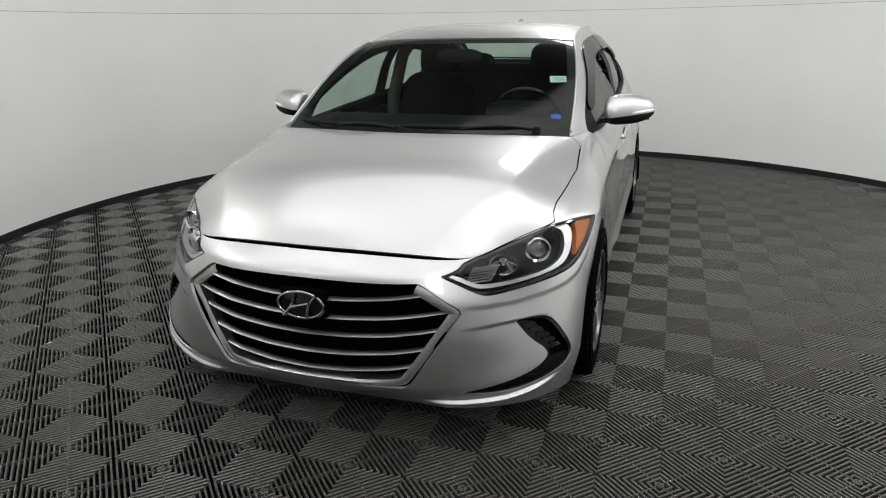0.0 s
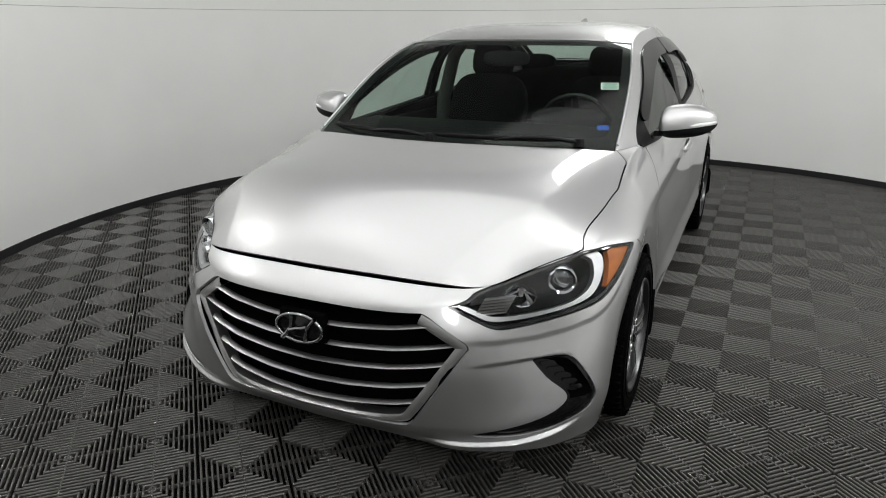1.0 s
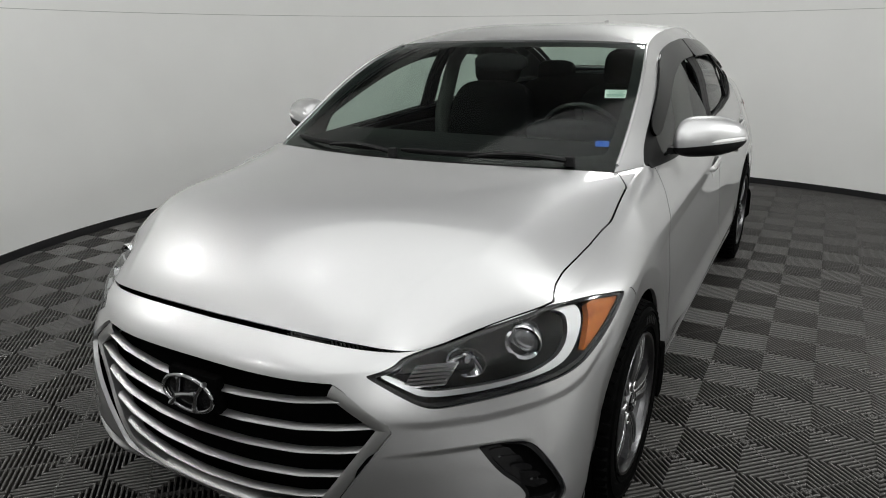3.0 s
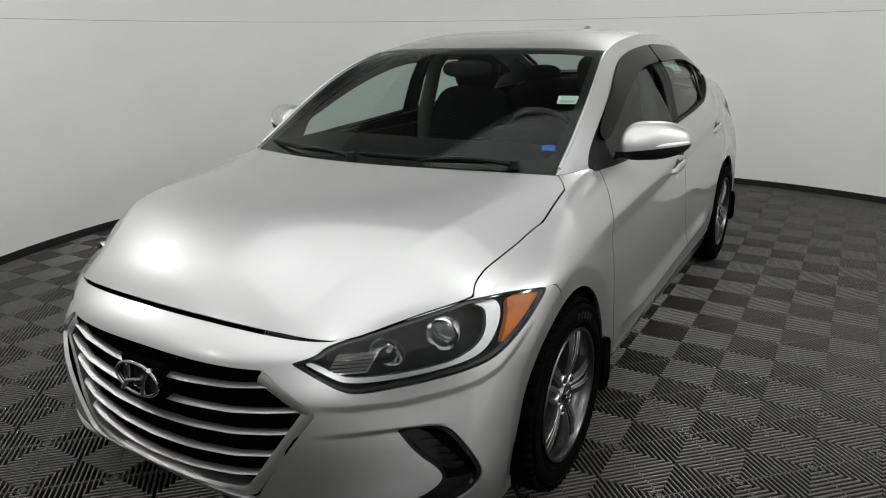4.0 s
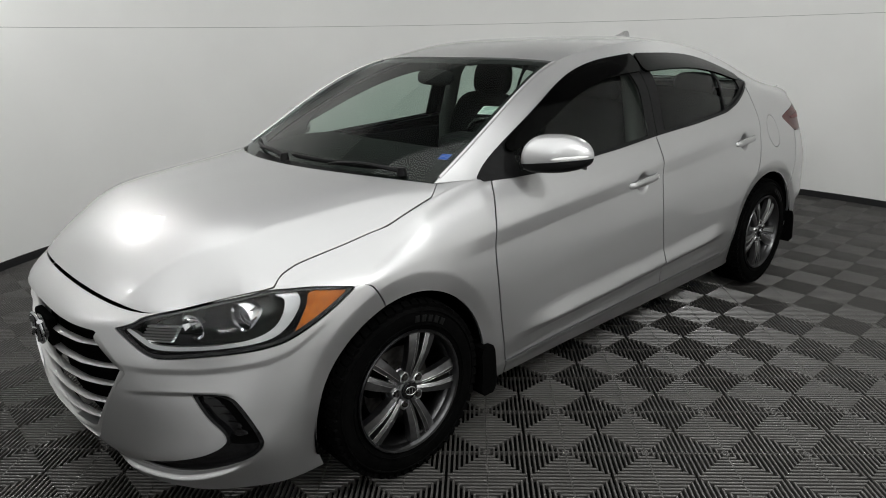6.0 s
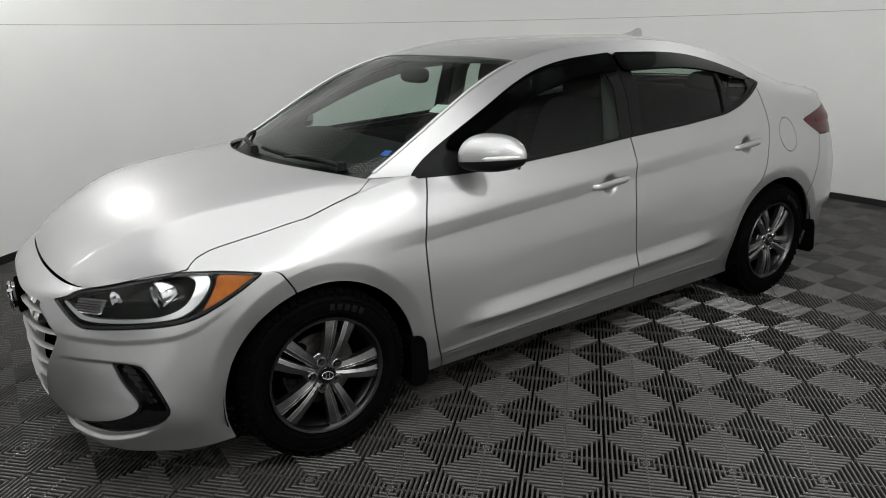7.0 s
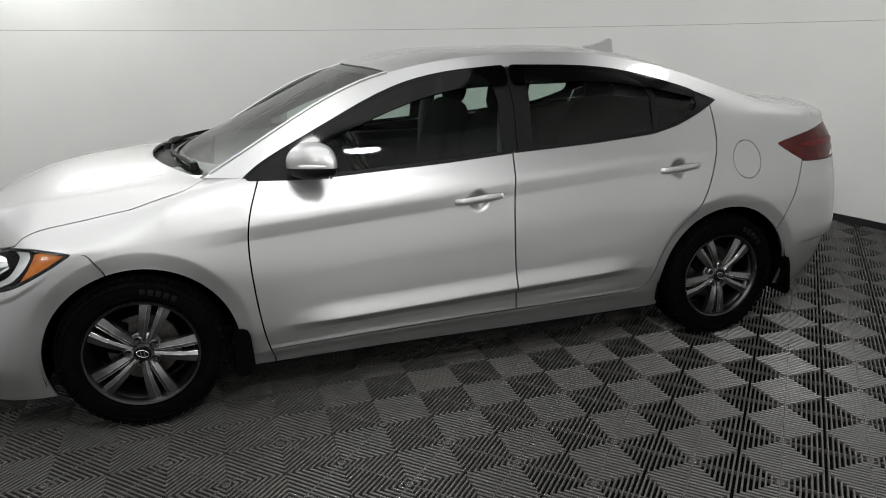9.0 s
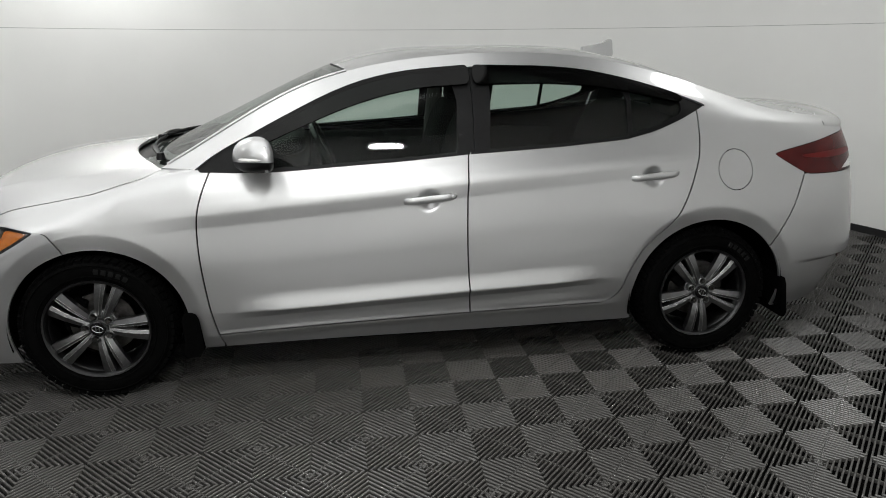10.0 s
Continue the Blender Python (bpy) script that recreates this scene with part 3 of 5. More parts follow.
def left_panels():
    """The panels of the left half as sheets."""
    ahead_f = lambda y, z, s: y_of(BUMPER_F, z) - y - GAP
    behind_f = lambda y, z, s: y - y_of(BUMPER_F, z) - GAP
    low = lambda y, z, s: 5.0 - s.a[:, 1]
    sill = lambda y, z, s: z - np.interp(y, SILL_TOP[:, 0], SILL_TOP[:, 1]) - GAP
    under = lambda y, z, s: np.interp(y, SILL_TOP[:, 0], SILL_TOP[:, 1]) - z - GAP
    below = lambda y, z, s: mid_dlo(y) - z
    above = lambda y, z, s: z - mid_dlo(y)
    rear_y = lambda z: np.interp(z, REAR_CURVE[:, 0], REAR_CURVE[:, 1])
    out = {}
    b = keep(base, ahead_f, low)
    b = outside(outside(b, HEADLIGHT, 0.002), FOG, 0.0)
    out["front_bumper"] = outside(b, GRILLE, 0.002, xz)
    out["front_fender"] = outside(keep(base, behind_f, lambda y, z, s: DOOR_FRONT(z) - y - GAP, low), HEADLIGHT, 0.002)
    out["front_door"] = keep(base, lambda y, z, s: y - DOOR_FRONT(z) - GAP, lambda y, z, s: DOOR_MIDDLE(z) - y - GAP, sill, below)
    out["rear_door"] = keep(base, lambda y, z, s: y - DOOR_MIDDLE(z) - GAP, lambda y, z, s: rear_y(z) - y - GAP, sill, below)
    out["sill"] = keep(base, lambda y, z, s: y - DOOR_FRONT(z) - GAP, lambda y, z, s: 2.5 - y, lambda y, z, s: rear_y(z) - y + 0.02, under)
    up = keep(base, above, lambda y, z, s: rear_y(z) + GAP - y)
    rear = keep(base, lambda y, z, s: y - rear_y(z) - GAP, lambda y, z, s: np.where(z > .93, 9, y_of(BUMPER_R, z) - y - GAP), lambda y, z, s: 3.40 - y)
    rear = outside(rear, TAIL, 0.002)
    fuel = [(2.828 + .088 * math.cos(a), .891 + .089 * math.sin(a)) for a in np.linspace(0, 2 * math.pi, 60, endpoint=False)]
    out["fuel_flap"] = within(rear, fuel, 0.0018)
    out["quarter_panel"] = outside(rear, fuel, 0.0018)
    out["roof_rail"] = keep(up, lambda y, z, s: np.where(y < .62, s.a[:, 1] - 5.02, s.a[:, 1] - 4.4))
    out["rear_bumper"] = outside(keep(base, lambda y, z, s: y - y_of(BUMPER_R, z) - GAP, low, lambda y, z, s: .855 - z), TAIL, 0.002)
    out["boot_rear"] = outside(keep(base, lambda y, z, s: y - 3.40, low, lambda y, z, s: z - .859), TAIL, 0.002)
    return out


PANELS = left_panels()
JOINED = {"front_bumper": "front_bumper", "rear_bumper": "rear_bumper", "boot_rear": "boot_lid"}
LEFT, RIGHT = {}, {}
for name, s in PANELS.items():
    if name in JOINED:
        sheet_part(JOINED[name], joined(s, mirrored(s)), PAINT, car, depth=0.012)
    else:
        LEFT[name] = sheet_part(name, s, PAINT, car, depth=0.012)
        RIGHT[name] = sheet_part(name, mirrored(s), PAINT, car, depth=0.012)

# Near-black shell added behind the panel gaps, standing in for their shade.
inner = shifted(base, -0.022)
inner = outside(clip(inner, 4.9 - inner.a[:, 1]), GRILLE, -0.01, xz)
inner = outside(inner, HEADLIGHT, -0.004)
sheet_part("gap_shade_shell", joined(inner, mirrored(inner)), DARK, car)


# ---- bonnet ----
def seam_x(y):
    """The curl of the bonnet's rear corner in plan."""
    return np.interp(y, [-9, -.396, -.395, -.378, -.36, -.31, -.23, -.145, -.05, .02, .12, .17, .21, .26, .30, .33, .345, .42], [9, 9, .757, .750, .746, .747, .756, .763, .767, .774, .785, .782, .768, .735, .703, .675, .69, .735])


def faired(z, crease, hold=0.002, rows=40, cols=36):
    """Smooth the height of half a panel with its edges fixed, letting it fold along the crease."""
    m, n = z.shape
    bs, ss = np.linspace(0, 1, rows), np.linspace(0, 1, cols)
    z0 = np.array([np.interp(ss, np.linspace(0, 1, n), row) for row in z])
    z0 = np.array([np.interp(bs, np.linspace(0, 1, m), col) for col in z0.T]).T
    fold = np.interp(bs, np.linspace(0, 1, m), crease)
    index = np.arange(rows * cols).reshape(rows, cols)
    terms = []
    for j in range(rows):
        for i in range(cols):
            if 0 < i < cols - 1:
                terms.append((((j, i - 1), (j, i), (j, i + 1)), .015 if abs(ss[i] - fold[j]) < .55 / (cols - 1) else 1.0))
            elif i == 0:
                terms.append((((j, 1), (j, 0), (j, 1)), 25.0))
            if 0 < j < rows - 1:
                terms.append((((j - 1, i), (j, i), (j + 1, i)), 1.0))
    system = np.zeros((rows * cols, rows * cols))
    for nodes, weight in terms:
        k = [index[node] for node in nodes]
        for a, ca in zip(k, (1, -2, 1)):
            for b, cb in zip(k, (1, -2, 1)):
                system[a, b] += weight * ca * cb
    system += hold * np.eye(rows * cols)
    known = np.zeros((rows, cols), bool)
    known[0] = known[-1] = known[:, -1] = True
    known = known.ravel()
    flat = z0.ravel().copy()
    right = hold * flat - system[:, known] @ flat[known]
    flat[~known] = np.linalg.solve(system[np.ix_(~known, ~known)], right[~known])
    fine = flat.reshape(rows, cols)
    both = np.concatenate([fine[:, :0:-1], fine], 1)
    across = natural(np.concatenate([-ss[:0:-1], ss]), both.T, np.linspace(0, 1, n))
    return natural(bs, across.T, np.linspace(0, 1, m))


def bonnet_grid():
    n, m = 71, 80
    corner = STATIONS[2] + 0.04
    edge_u = np.linspace(corner, STATIONS[7] - 0.005, m)
    seam = natural(STATIONS, NET[5], edge_u)
    front = natural(STATIONS, NET[5], np.linspace(0, corner, n))
    middle = natural([0, .07, .2, .5, .8, 1], [front[0], (0, -.718, .784), (0, -.60, .850), (0, -.36, .906), (0, -.12, .944), (0, .06, .980)], np.linspace(0, 1, m))
    rear = np.array([middle[-1] + (seam[-1] - middle[-1]) * np.array([s, s ** 2.4, s ** 2.6]) for s in np.linspace(0, 1, n)])
    s, b = np.linspace(0, 1, n)[None, :, None], np.linspace(0, 1, m)[:, None, None]
    p = (1 - s) * middle[:, None] + s * seam[:, None] + (1 - b) * front[None] + b * rear[None]
    p -= (1 - s) * (1 - b) * front[0] + s * (1 - b) * front[-1] + (1 - s) * b * rear[0] + s * b * rear[-1]
    w = s ** 2
    y = (1 - w) * middle[:, None] + w * seam[:, None] + (1 - b) * front[None] + b * rear[None]
    y -= (1 - w) * (1 - b) * front[0] + w * (1 - b) * front[-1] + (1 - w) * b * rear[0] + w * b * rear[-1]
    p[..., 1] = y[..., 1]
    line = natural([0, .5, .7, .85, 1], [.73, .745, .80, .87, .95], b.ravel())[:, None, None]
    dome = np.where(s < line, .36 * (s / line) ** 2, .36 + .64 * (s - line) / (1 - line))
    z = (1 - dome) * middle[:, None] + dome * seam[:, None] + (1 - b) * front[None] + b * rear[None]
    z -= (1 - dome) * (1 - b) * front[0] + dome * (1 - b) * front[-1] + (1 - dome) * b * rear[0] + dome * b * rear[-1]
    p[..., 2] = z[..., 2]
    q = np.clip((1 - s) / (1 - line), 0, 1.6)
    bulge = 1 - np.maximum(0, 1 - q) + .10 * ramp(q, 1.0, 1.6)
    lift = (.3 + .7 * ramp(b, .0, .45)) * (1 - ramp(b, .66, 1.04))
    p = p + np.array([0, 0, 1.0]) * 0.024 * bulge * lift
    p[..., 2] = faired(p[..., 2], line[:, 0, 0])
    a = np.stack(np.broadcast_arrays(s[..., 0], b[..., 0]), -1)
    return p, a


p, a = bonnet_grid()
half = grid_sheet(p, a)
half.n[half.v[:, 0] < 1e-4, 0] = 0
half = clip(half, np.minimum(0.993 - half.a[:, 0], np.minimum(half.a[:, 1] - 0.007, seam_x(half.v[:, 1]) - .002 - half.v[:, 0])))
half = clip(half, .055 + .225 * (half.v[:, 0] / .69) ** 2.2 - half.v[:, 1])
corner = grid_sheet(p, a)
corner = clip(corner, corner.v[:, 0] - seam_x(corner.v[:, 1]) - .002)
for name, piece in (("fender_edge", clip(corner, np.minimum(corner.v[:, 1] + 0.395, 0.12 - corner.v[:, 1]))), ("fender_top", clip(corner, corner.v[:, 1] - 0.12))):
    piece = largest(piece)
    sheet_part(name, piece, PAINT, car, depth=0.012)
    sheet_part(name, mirrored(piece), PAINT, car, depth=0.012)
sheet_part("hood", joined(half, mirrored(half)), PAINT, car, depth=0.012)


# ---- roof, glass and boot from one sheet ----
CENTRE = [(0, .08, .945), (0, .52, 1.142), (0, 1.0, 1.355), (0, 1.58, 1.438), (0, 2.25, 1.418), (0, 2.70, 1.300), (0, 3.10, 1.158), (0, 3.40, 1.125)]


def top_grid():
    u = U[(U >= STATIONS[7] - 1e-6) & (U <= STATIONS[14] + 1e-6)]
    rail = natural(STATIONS, NET[7], u)
    mid = natural(STATIONS[7:15], CENTRE, u)
    s = np.linspace(0, 1, 51)[None, :]
    x = rail[:, None, 0] * s
    yy = mid[:, None, 1] + (rail[:, None, 1] - mid[:, None, 1]) * s ** 2.2
    k = np.interp(u, STATIONS, np.arange(18))
    zz = mid[:, None, 2] + (rail[:, None, 2] - mid[:, None, 2]) * s ** np.interp(k, [7, 8.4, 9], [6, 6, 3.4])[:, None]
    return np.stack([x, yy, zz], -1), np.stack(np.broadcast_arrays(s, k[:, None]), -1)


TOP = grid_sheet(*top_grid())
WS0, WS1, BL0, BL1 = 7.0, 9.0, 11.62, 12.85
ws = clip(TOP, np.minimum(np.minimum(TOP.a[:, 1] - WS0, WS1 - TOP.a[:, 1]) * .3, 0.992 - TOP.a[:, 0]))
bl = clip(TOP, np.minimum(np.minimum(TOP.a[:, 1] - BL0, BL1 - TOP.a[:, 1]) * .3, 0.90 - TOP.a[:, 0]))
roof = clip(TOP, np.maximum(np.minimum(TOP.a[:, 1] - WS1 - .015, BL1 - TOP.a[:, 1]) * .3, TOP.a[:, 0] - 0.994))
roof = clip(roof, np.maximum(np.maximum(BL0 - .015 - roof.a[:, 1], roof.a[:, 1] - BL1 - .015) * .3, roof.a[:, 0] - 0.905))
roof = clip(roof, BL1 - roof.a[:, 1])
deck = clip(TOP, TOP.a[:, 1] - BL1 - .02)
sheet_part("roof", joined(roof, mirrored(roof)), PAINT, car, depth=0.01)
windscreen = sheet_part("windscreen", shifted(joined(ws, mirrored(ws)), -0.004), GLASS, car, "green-tinted laminated windscreen glass")
sheet_part("rear_window", shifted(joined(bl, mirrored(bl)), -0.004), GLASS, car, "green-tinted rear window glass")
rows = [np.array([natural(STATIONS, NET[k], np.array([u]))[0] for u in np.linspace(STATIONS[14], STATIONS[17], 30)]) for k in (5, 6, 7)]
rear_p = np.stack(rows)
last_row = TOP.v[np.isclose(TOP.a[:, 1], TOP.a[:, 1].max())]
last_row = last_row[np.argsort(last_row[:, 0])]
front_row = np.stack([np.interp(np.linspace(last_row[-1, 0], 0, 30), last_row[:, 0], last_row[:, k]) for k in range(3)], 1)
deck_p = natural([0, .4, .7, 1.0], np.stack([rear_p[0], rear_p[1], rear_p[2], front_row]), np.linspace(0, 1, 14))
deck_s = grid_sheet(deck_p, np.zeros((14, 30, 2)))
lid = joined(deck, deck_s)
sheet_part("boot_deck", joined(lid, mirrored(lid)), PAINT, car, depth=0.01)

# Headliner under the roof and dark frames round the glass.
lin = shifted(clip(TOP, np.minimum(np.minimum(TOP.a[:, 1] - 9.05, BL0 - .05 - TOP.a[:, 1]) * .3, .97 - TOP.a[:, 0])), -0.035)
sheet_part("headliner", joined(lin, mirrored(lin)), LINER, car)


def frit(inner_s, inner_lo, inner_hi, lo, hi, edge):
    f = clip(TOP, np.minimum(np.minimum(TOP.a[:, 1] - lo, hi - TOP.a[:, 1]) * .3, edge - TOP.a[:, 0]))
    f = clip(f, np.maximum(f.a[:, 0] - inner_s, np.maximum(inner_lo - f.a[:, 1], f.a[:, 1] - inner_hi) * .3))
    return shifted(f, -0.008)


f = frit(0.93, 7.24, 8.90, WS0, WS1 + .01, 0.99)
sheet_part("windscreen_border", joined(f, mirrored(f)), BLACK, car, "black ceramic border of the windscreen")
f = frit(0.84, BL0 + .06, BL1 - .08, BL0 - .01, BL1, 0.90)
sheet_part("rear_window_border", joined(f, mirrored(f)), BLACK, car, "black ceramic border of the rear window")


# ---- side glass ----
def side_offset(d):
    return shifted(SIDE, d)


GLASS_FRONT = chaikin([(.66, .953), (.66, .953), (1.1, .966), (1.535, .994), (1.535, .994), (1.555, 1.342), (1.29, 1.320), (1.05, 1.260), (.78, 1.130), (.66, 1.05)], 2)
GLASS_REAR = chaikin([(1.685, 1.002), (1.685, 1.002), (2.30, 1.043), (2.325, 1.05), (2.325, 1.05), (2.33, 1.29), (2.05, 1.338), (1.70, 1.348), (1.70, 1.348)], 2)
GLASS_QUARTER = chaikin([(2.345, 1.060), (2.345, 1.060), (2.45, 1.085), (2.57, 1.13), (2.60, 1.145), (2.60, 1.195), (2.53, 1.228), (2.35, 1.28), (2.35, 1.28)], 2)
VISOR_F = chaikin([(.60, 1.055), (.755, 1.138), (1.05, 1.278), (1.29, 1.338), (1.58, 1.360), (1.61, 1.360), (1.61, 1.282), (1.56, 1.280), (1.35, 1.268), (1.10, 1.208), (.85, 1.108), (.65, 1.020)], 2)
VISOR_R = chaikin([(1.625, 1.278), (1.625, 1.360), (1.66, 1.361), (2.06, 1.351), (2.32, 1.303), (2.54, 1.241), (2.61, 1.215), (2.60, 1.185), (2.50, 1.205), (2.31, 1.248), (2.04, 1.283), (1.70, 1.282)], 2)


def pane(s, bow=-0.6, back=0.017):
    """The sheet drawn onto one evenly bowed sheet of glass, a little behind the door's skin."""
    s = shifted(s, -back)
    y, z = s.v[:, 1] - 1.6, s.v[:, 2] - 1.15
    terms = np.stack([np.ones_like(y), y, z, y * y], 1)
    c = np.linalg.lstsq(terms, s.v[:, 0] - bow * z * z, rcond=None)[0]
    v = np.stack([terms @ c + bow * z * z, s.v[:, 1], s.v[:, 2]], 1)
    n = np.stack([np.ones_like(y), -(c[1] + 2 * c[3] * y), -(c[2] + 2 * bow * z)], 1)
    return Sheet(v, n, s.a, s.f)


def glazing(sign):
    flip = (lambda s: s) if sign > 0 else mirrored
    doors = LEFT if sign > 0 else RIGHT
    frame_s = within(side_offset(-0.008), DLO, -0.006)
    for hole in (GLASS_FRONT, GLASS_REAR, GLASS_QUARTER):
        frame_s = outside(frame_s, hole)
    y = frame_s.v[:, 1]
    for name, d in (("front_door", 1.612 - y), ("rear_door", y - 1.616)):
        sheet_part("window_frame", flip(clip(frame_s, d)), BLACK, doors[name], "black door frame and pillar trim", 0.008)
    for poly, door in ((GLASS_FRONT, "front_door"), (GLASS_REAR, "rear_door"), (GLASS_QUARTER, "rear_door")):
        sheet_part("window_glass", flip(pane(within(SIDE, poly, -0.006))), SIDE_GLASS, doors[door], "green-tinted side window glass")
    for poly, door in ((VISOR_F, "front_door"), (VISOR_R, "rear_door")):
        sheet_part("rain_visor", flip(within(side_offset(0.009), poly)), SMOKE, doors[door], "smoked acrylic window rain visor", 0.011)
    belt = [(y, np.interp(y, [.44, .62, .75, 1.03, 1.28, 1.6, 2.0, 2.31, 2.45, 2.57, 2.70], [.953, .946, .946, .962, .975, .998, 1.018, 1.042, 1.072, 1.114, 1.168])) for y in np.linspace(.45, 2.70, 60)]
    strip = np.array([(a, b - 0.006) for a, b in belt] + [(a, b + 0.008) for a, b in belt[::-1]])
    moulding = within(side_offset(0.003), strip)
    y = moulding.v[:, 1]
    for name, d in (("front_door", 1.592 - y), ("rear_door", y - 1.596)):
        sheet_part("belt_moulding", flip(clip(moulding, d)), BLACK, doors[name], "black rubber belt moulding", 0.008)


glazing(1)
glazing(-1)

# Roof ditch mouldings and bright header edge.
rail_u = np.linspace(STATIONS[9] - 0.02, STATIONS[12] - .1, 60)
rail = natural(STATIONS, NET[7], rail_u)
for sign in (1, -1):
    bm = bmesh.new()
    add_tube(bm, [(sign * (x - .004), y, z - 0.004) for x, y, z in rail], 0.0045, 8)
    bm_part("roof_moulding", bm, BLACK, car, "black roof ditch moulding")
    bm = bmesh.new()
    pill = natural(STATIONS, NET[7], np.linspace(STATIONS[7] + .02, STATIONS[9], 40))
    add_tube(bm, [(sign * (x * .996), y - .002, z + .002) for x, y, z in pill], 0.0065, 10)
    bm_part("pillar_moulding", bm, PAINT, car, "raised silver edge along the windscreen")

# Cowl below the windscreen.
bm = bmesh.new()
xs = np.linspace(-.70, .70, 45)
rings = []
for x in xs:
    s = abs(x) / .69
    y0, z0 = .050 + .225 * s ** 2.2, .966 - .018 * s ** 2.2
    y1, z1 = y0 + .085 - .06 * s ** 4, z0 + .006
    rings.append([bm.verts.new(c) for c in ((x, y0, z0 - .04), (x, y0 + .002, z0 - .012), (x, y0 + .03, z0 - .018), (x, y1, z1), (x, y1 + .05, z1 - .03))])
for a, b in zip(rings, rings[1:]):
    for i in range(4):
        bm.faces.new((a[i], b[i], b[i + 1], a[i + 1]))
bm_part("cowl", bm, BLACK, car, "matt black plastic windscreen cowl")


# ---- wheels ----
def tread_blocks(bm, radius, width):
    n = 56
    for k in range(n):
        for row, (x, w) in enumerate(((-.078, .036), (-.036, .034), (0.004, .034), (.042, .034), (.080, .034))):
            t = 2 * math.pi * (k + 0.5 * (row % 2)) / n
            r = radius - (0.006 if row in (0, 4) else 0.002)
            m = pose(x, 0, 0) @ Matrix.Rotation(t, 4, "X") @ pose(0, 0, r, 0, (12 if row == 4 else -12 if row == 0 else 0), 14 * (1 if row % 2 else -1))
            bmesh.ops.create_cube(bm, size=1.0, matrix=m @ Matrix.Diagonal((w, 0.026, 0.014, 1)))


def make_wheel():
    """A wheel round the x axis, its outer side at +x, its middle at the tread's middle."""
    bm = bmesh.new()
    R = 0.309
    profile = [(.20, -.085), (.215, -.097), (.26, -.104), (.288, -.099), (.300, -.085), (.303, -.05), (.304, 0), (.303, .05), (.300, .085), (.290, .098), (.270, .104), (.245, .104), (.228, .099), (.215, .092), (.212, .08)]
    add_lathe(bm, profile, 72)
    for r in (.232, .278):
        add_lathe(bm, [(r, .1015), (r + .002, .1055), (r + .005, .1055), (r + .007, .1015)], 72)
    tyre = bm_part("wheel", bm, RUBBER, None, "black winter tyre with blocky tread on an alloy rim")
    bm = bmesh.new()
    tread_blocks(bm, R, 0.205)
    tagged(bm_part("tread", bm, RUBBER, tyre), "blocky siped winter tread", kind="stuff")
    bm = bmesh.new()
    add_lathe(bm, [(.190, -.09), (.186, -.02), (.190, .05), (.202, .082), (.212, .090), (.2165, .098), (.2145, .103), (.208, .101), (.204, .092), (.198, .07), (.195, .0), (.198, -.09)], 72, closed=True)
    bm_part("rim", bm, ALLOY_DARK, tyre, "dark grey painted alloy rim barrel")
    bm = bmesh.new()
    for k in range(5):
        add_box(bm, Matrix.Rotation(radians(-13 + 6.5 * k), 4, "X") @ box_at(.1035, 0, .256, .005, .019, .023), .001)
    bm_part("sidewall_marks", bm, RUBBER_MARK, tyre, "raised plain marks on the tyre wall")
    bm = bmesh.new()
    add_lathe(bm, [(.203, .093), (.207, .1015), (.2145, .1035), (.217, .0985), (.2125, .0905)], 72, closed=True)
    bm_part("rim_lip", bm, ALLOY_DARK, tyre, "dark grey rim lip")
    for k in range(5):
        bm = bmesh.new()
        for side in (-1, 1):
            # each spoke: a tapered bar with a raised middle ridge
            stations = np.linspace(0, 1, 7)
            rings = []
            for s in stations:
                r = .040 + (.207 - .040) * s
                off = side * (.013 + .024 * s ** 0.9)
                w = .012 + .011 * s
                depth = .078 + .010 * math.sin(math.pi * s) + .008 * s
                rings.append([bm.verts.new(c) for c in ((depth - .030, off - w, r), (depth - .004, off - w, r), (depth + .002, off + side * -.35 * w, r), (depth - .002, off + w, r), (depth - .030, off + w, r))])
            for a, b in zip(rings, rings[1:]):
                for i in range(5):
                    bm.faces.new((a[i], a[(i + 1) % 5], b[(i + 1) % 5], b[i]))
            bm.faces.new(rings[0])
            bm.faces.new(rings[-1][::-1])
        bmesh.ops.transform(bm, matrix=Matrix.Rotation(2 * math.pi * k / 5, 4, "X"), verts=bm.verts)
        spoke = bm_part("spoke", bm, ALLOY, tyre, "dark grey painted twin spoke", angle=25)
        bm = bmesh.new()
        for side in (-1, 1):
            for edge in (-.97, -.30):
                pts = []
                for s in np.linspace(.12, .97, 9):
                    kink = .35 * max(0, s - .78) if edge > -.5 else 0
                    w = .012 + .011 * s
                    pts.append((.0765 + .010 * math.sin(math.pi * s) + .008 * s + (.0025 if edge > -.5 else -.001), side * (.013 + .024 * s ** 0.9 + (edge - kink) * w), .040 + .167 * s))
                add_tube(bm, pts, .0011, 6)
        bmesh.ops.transform(bm, matrix=Matrix.Rotation(2 * math.pi * k / 5, 4, "X"), verts=bm.verts)
        bm_part("machined_edge", bm, SATIN, spoke, "bright machined edges")
    bm = bmesh.new()
    add_lathe(bm, [(.001, .040), (.072, .040), (.074, .054), (.066, .062), (.042, .066), (.035, .086), (.001, .086)], 40)
    bm_part("hub", bm, ALLOY, tyre)
    bm = bmesh.new()
    add_lathe(bm, [(.0315, .080), (.0315, .090), (.029, .0925), (.001, .094)], 40)
    bm_part("centre_cap", bm, GLOSS_BLACK, tyre, "gloss black centre cap with a silver mark")
    bm = bmesh.new()
    ring = [(0.0945, .0225 * math.cos(t), .014 * math.sin(t)) for t in np.linspace(0, 2 * math.pi, 32, endpoint=False)]
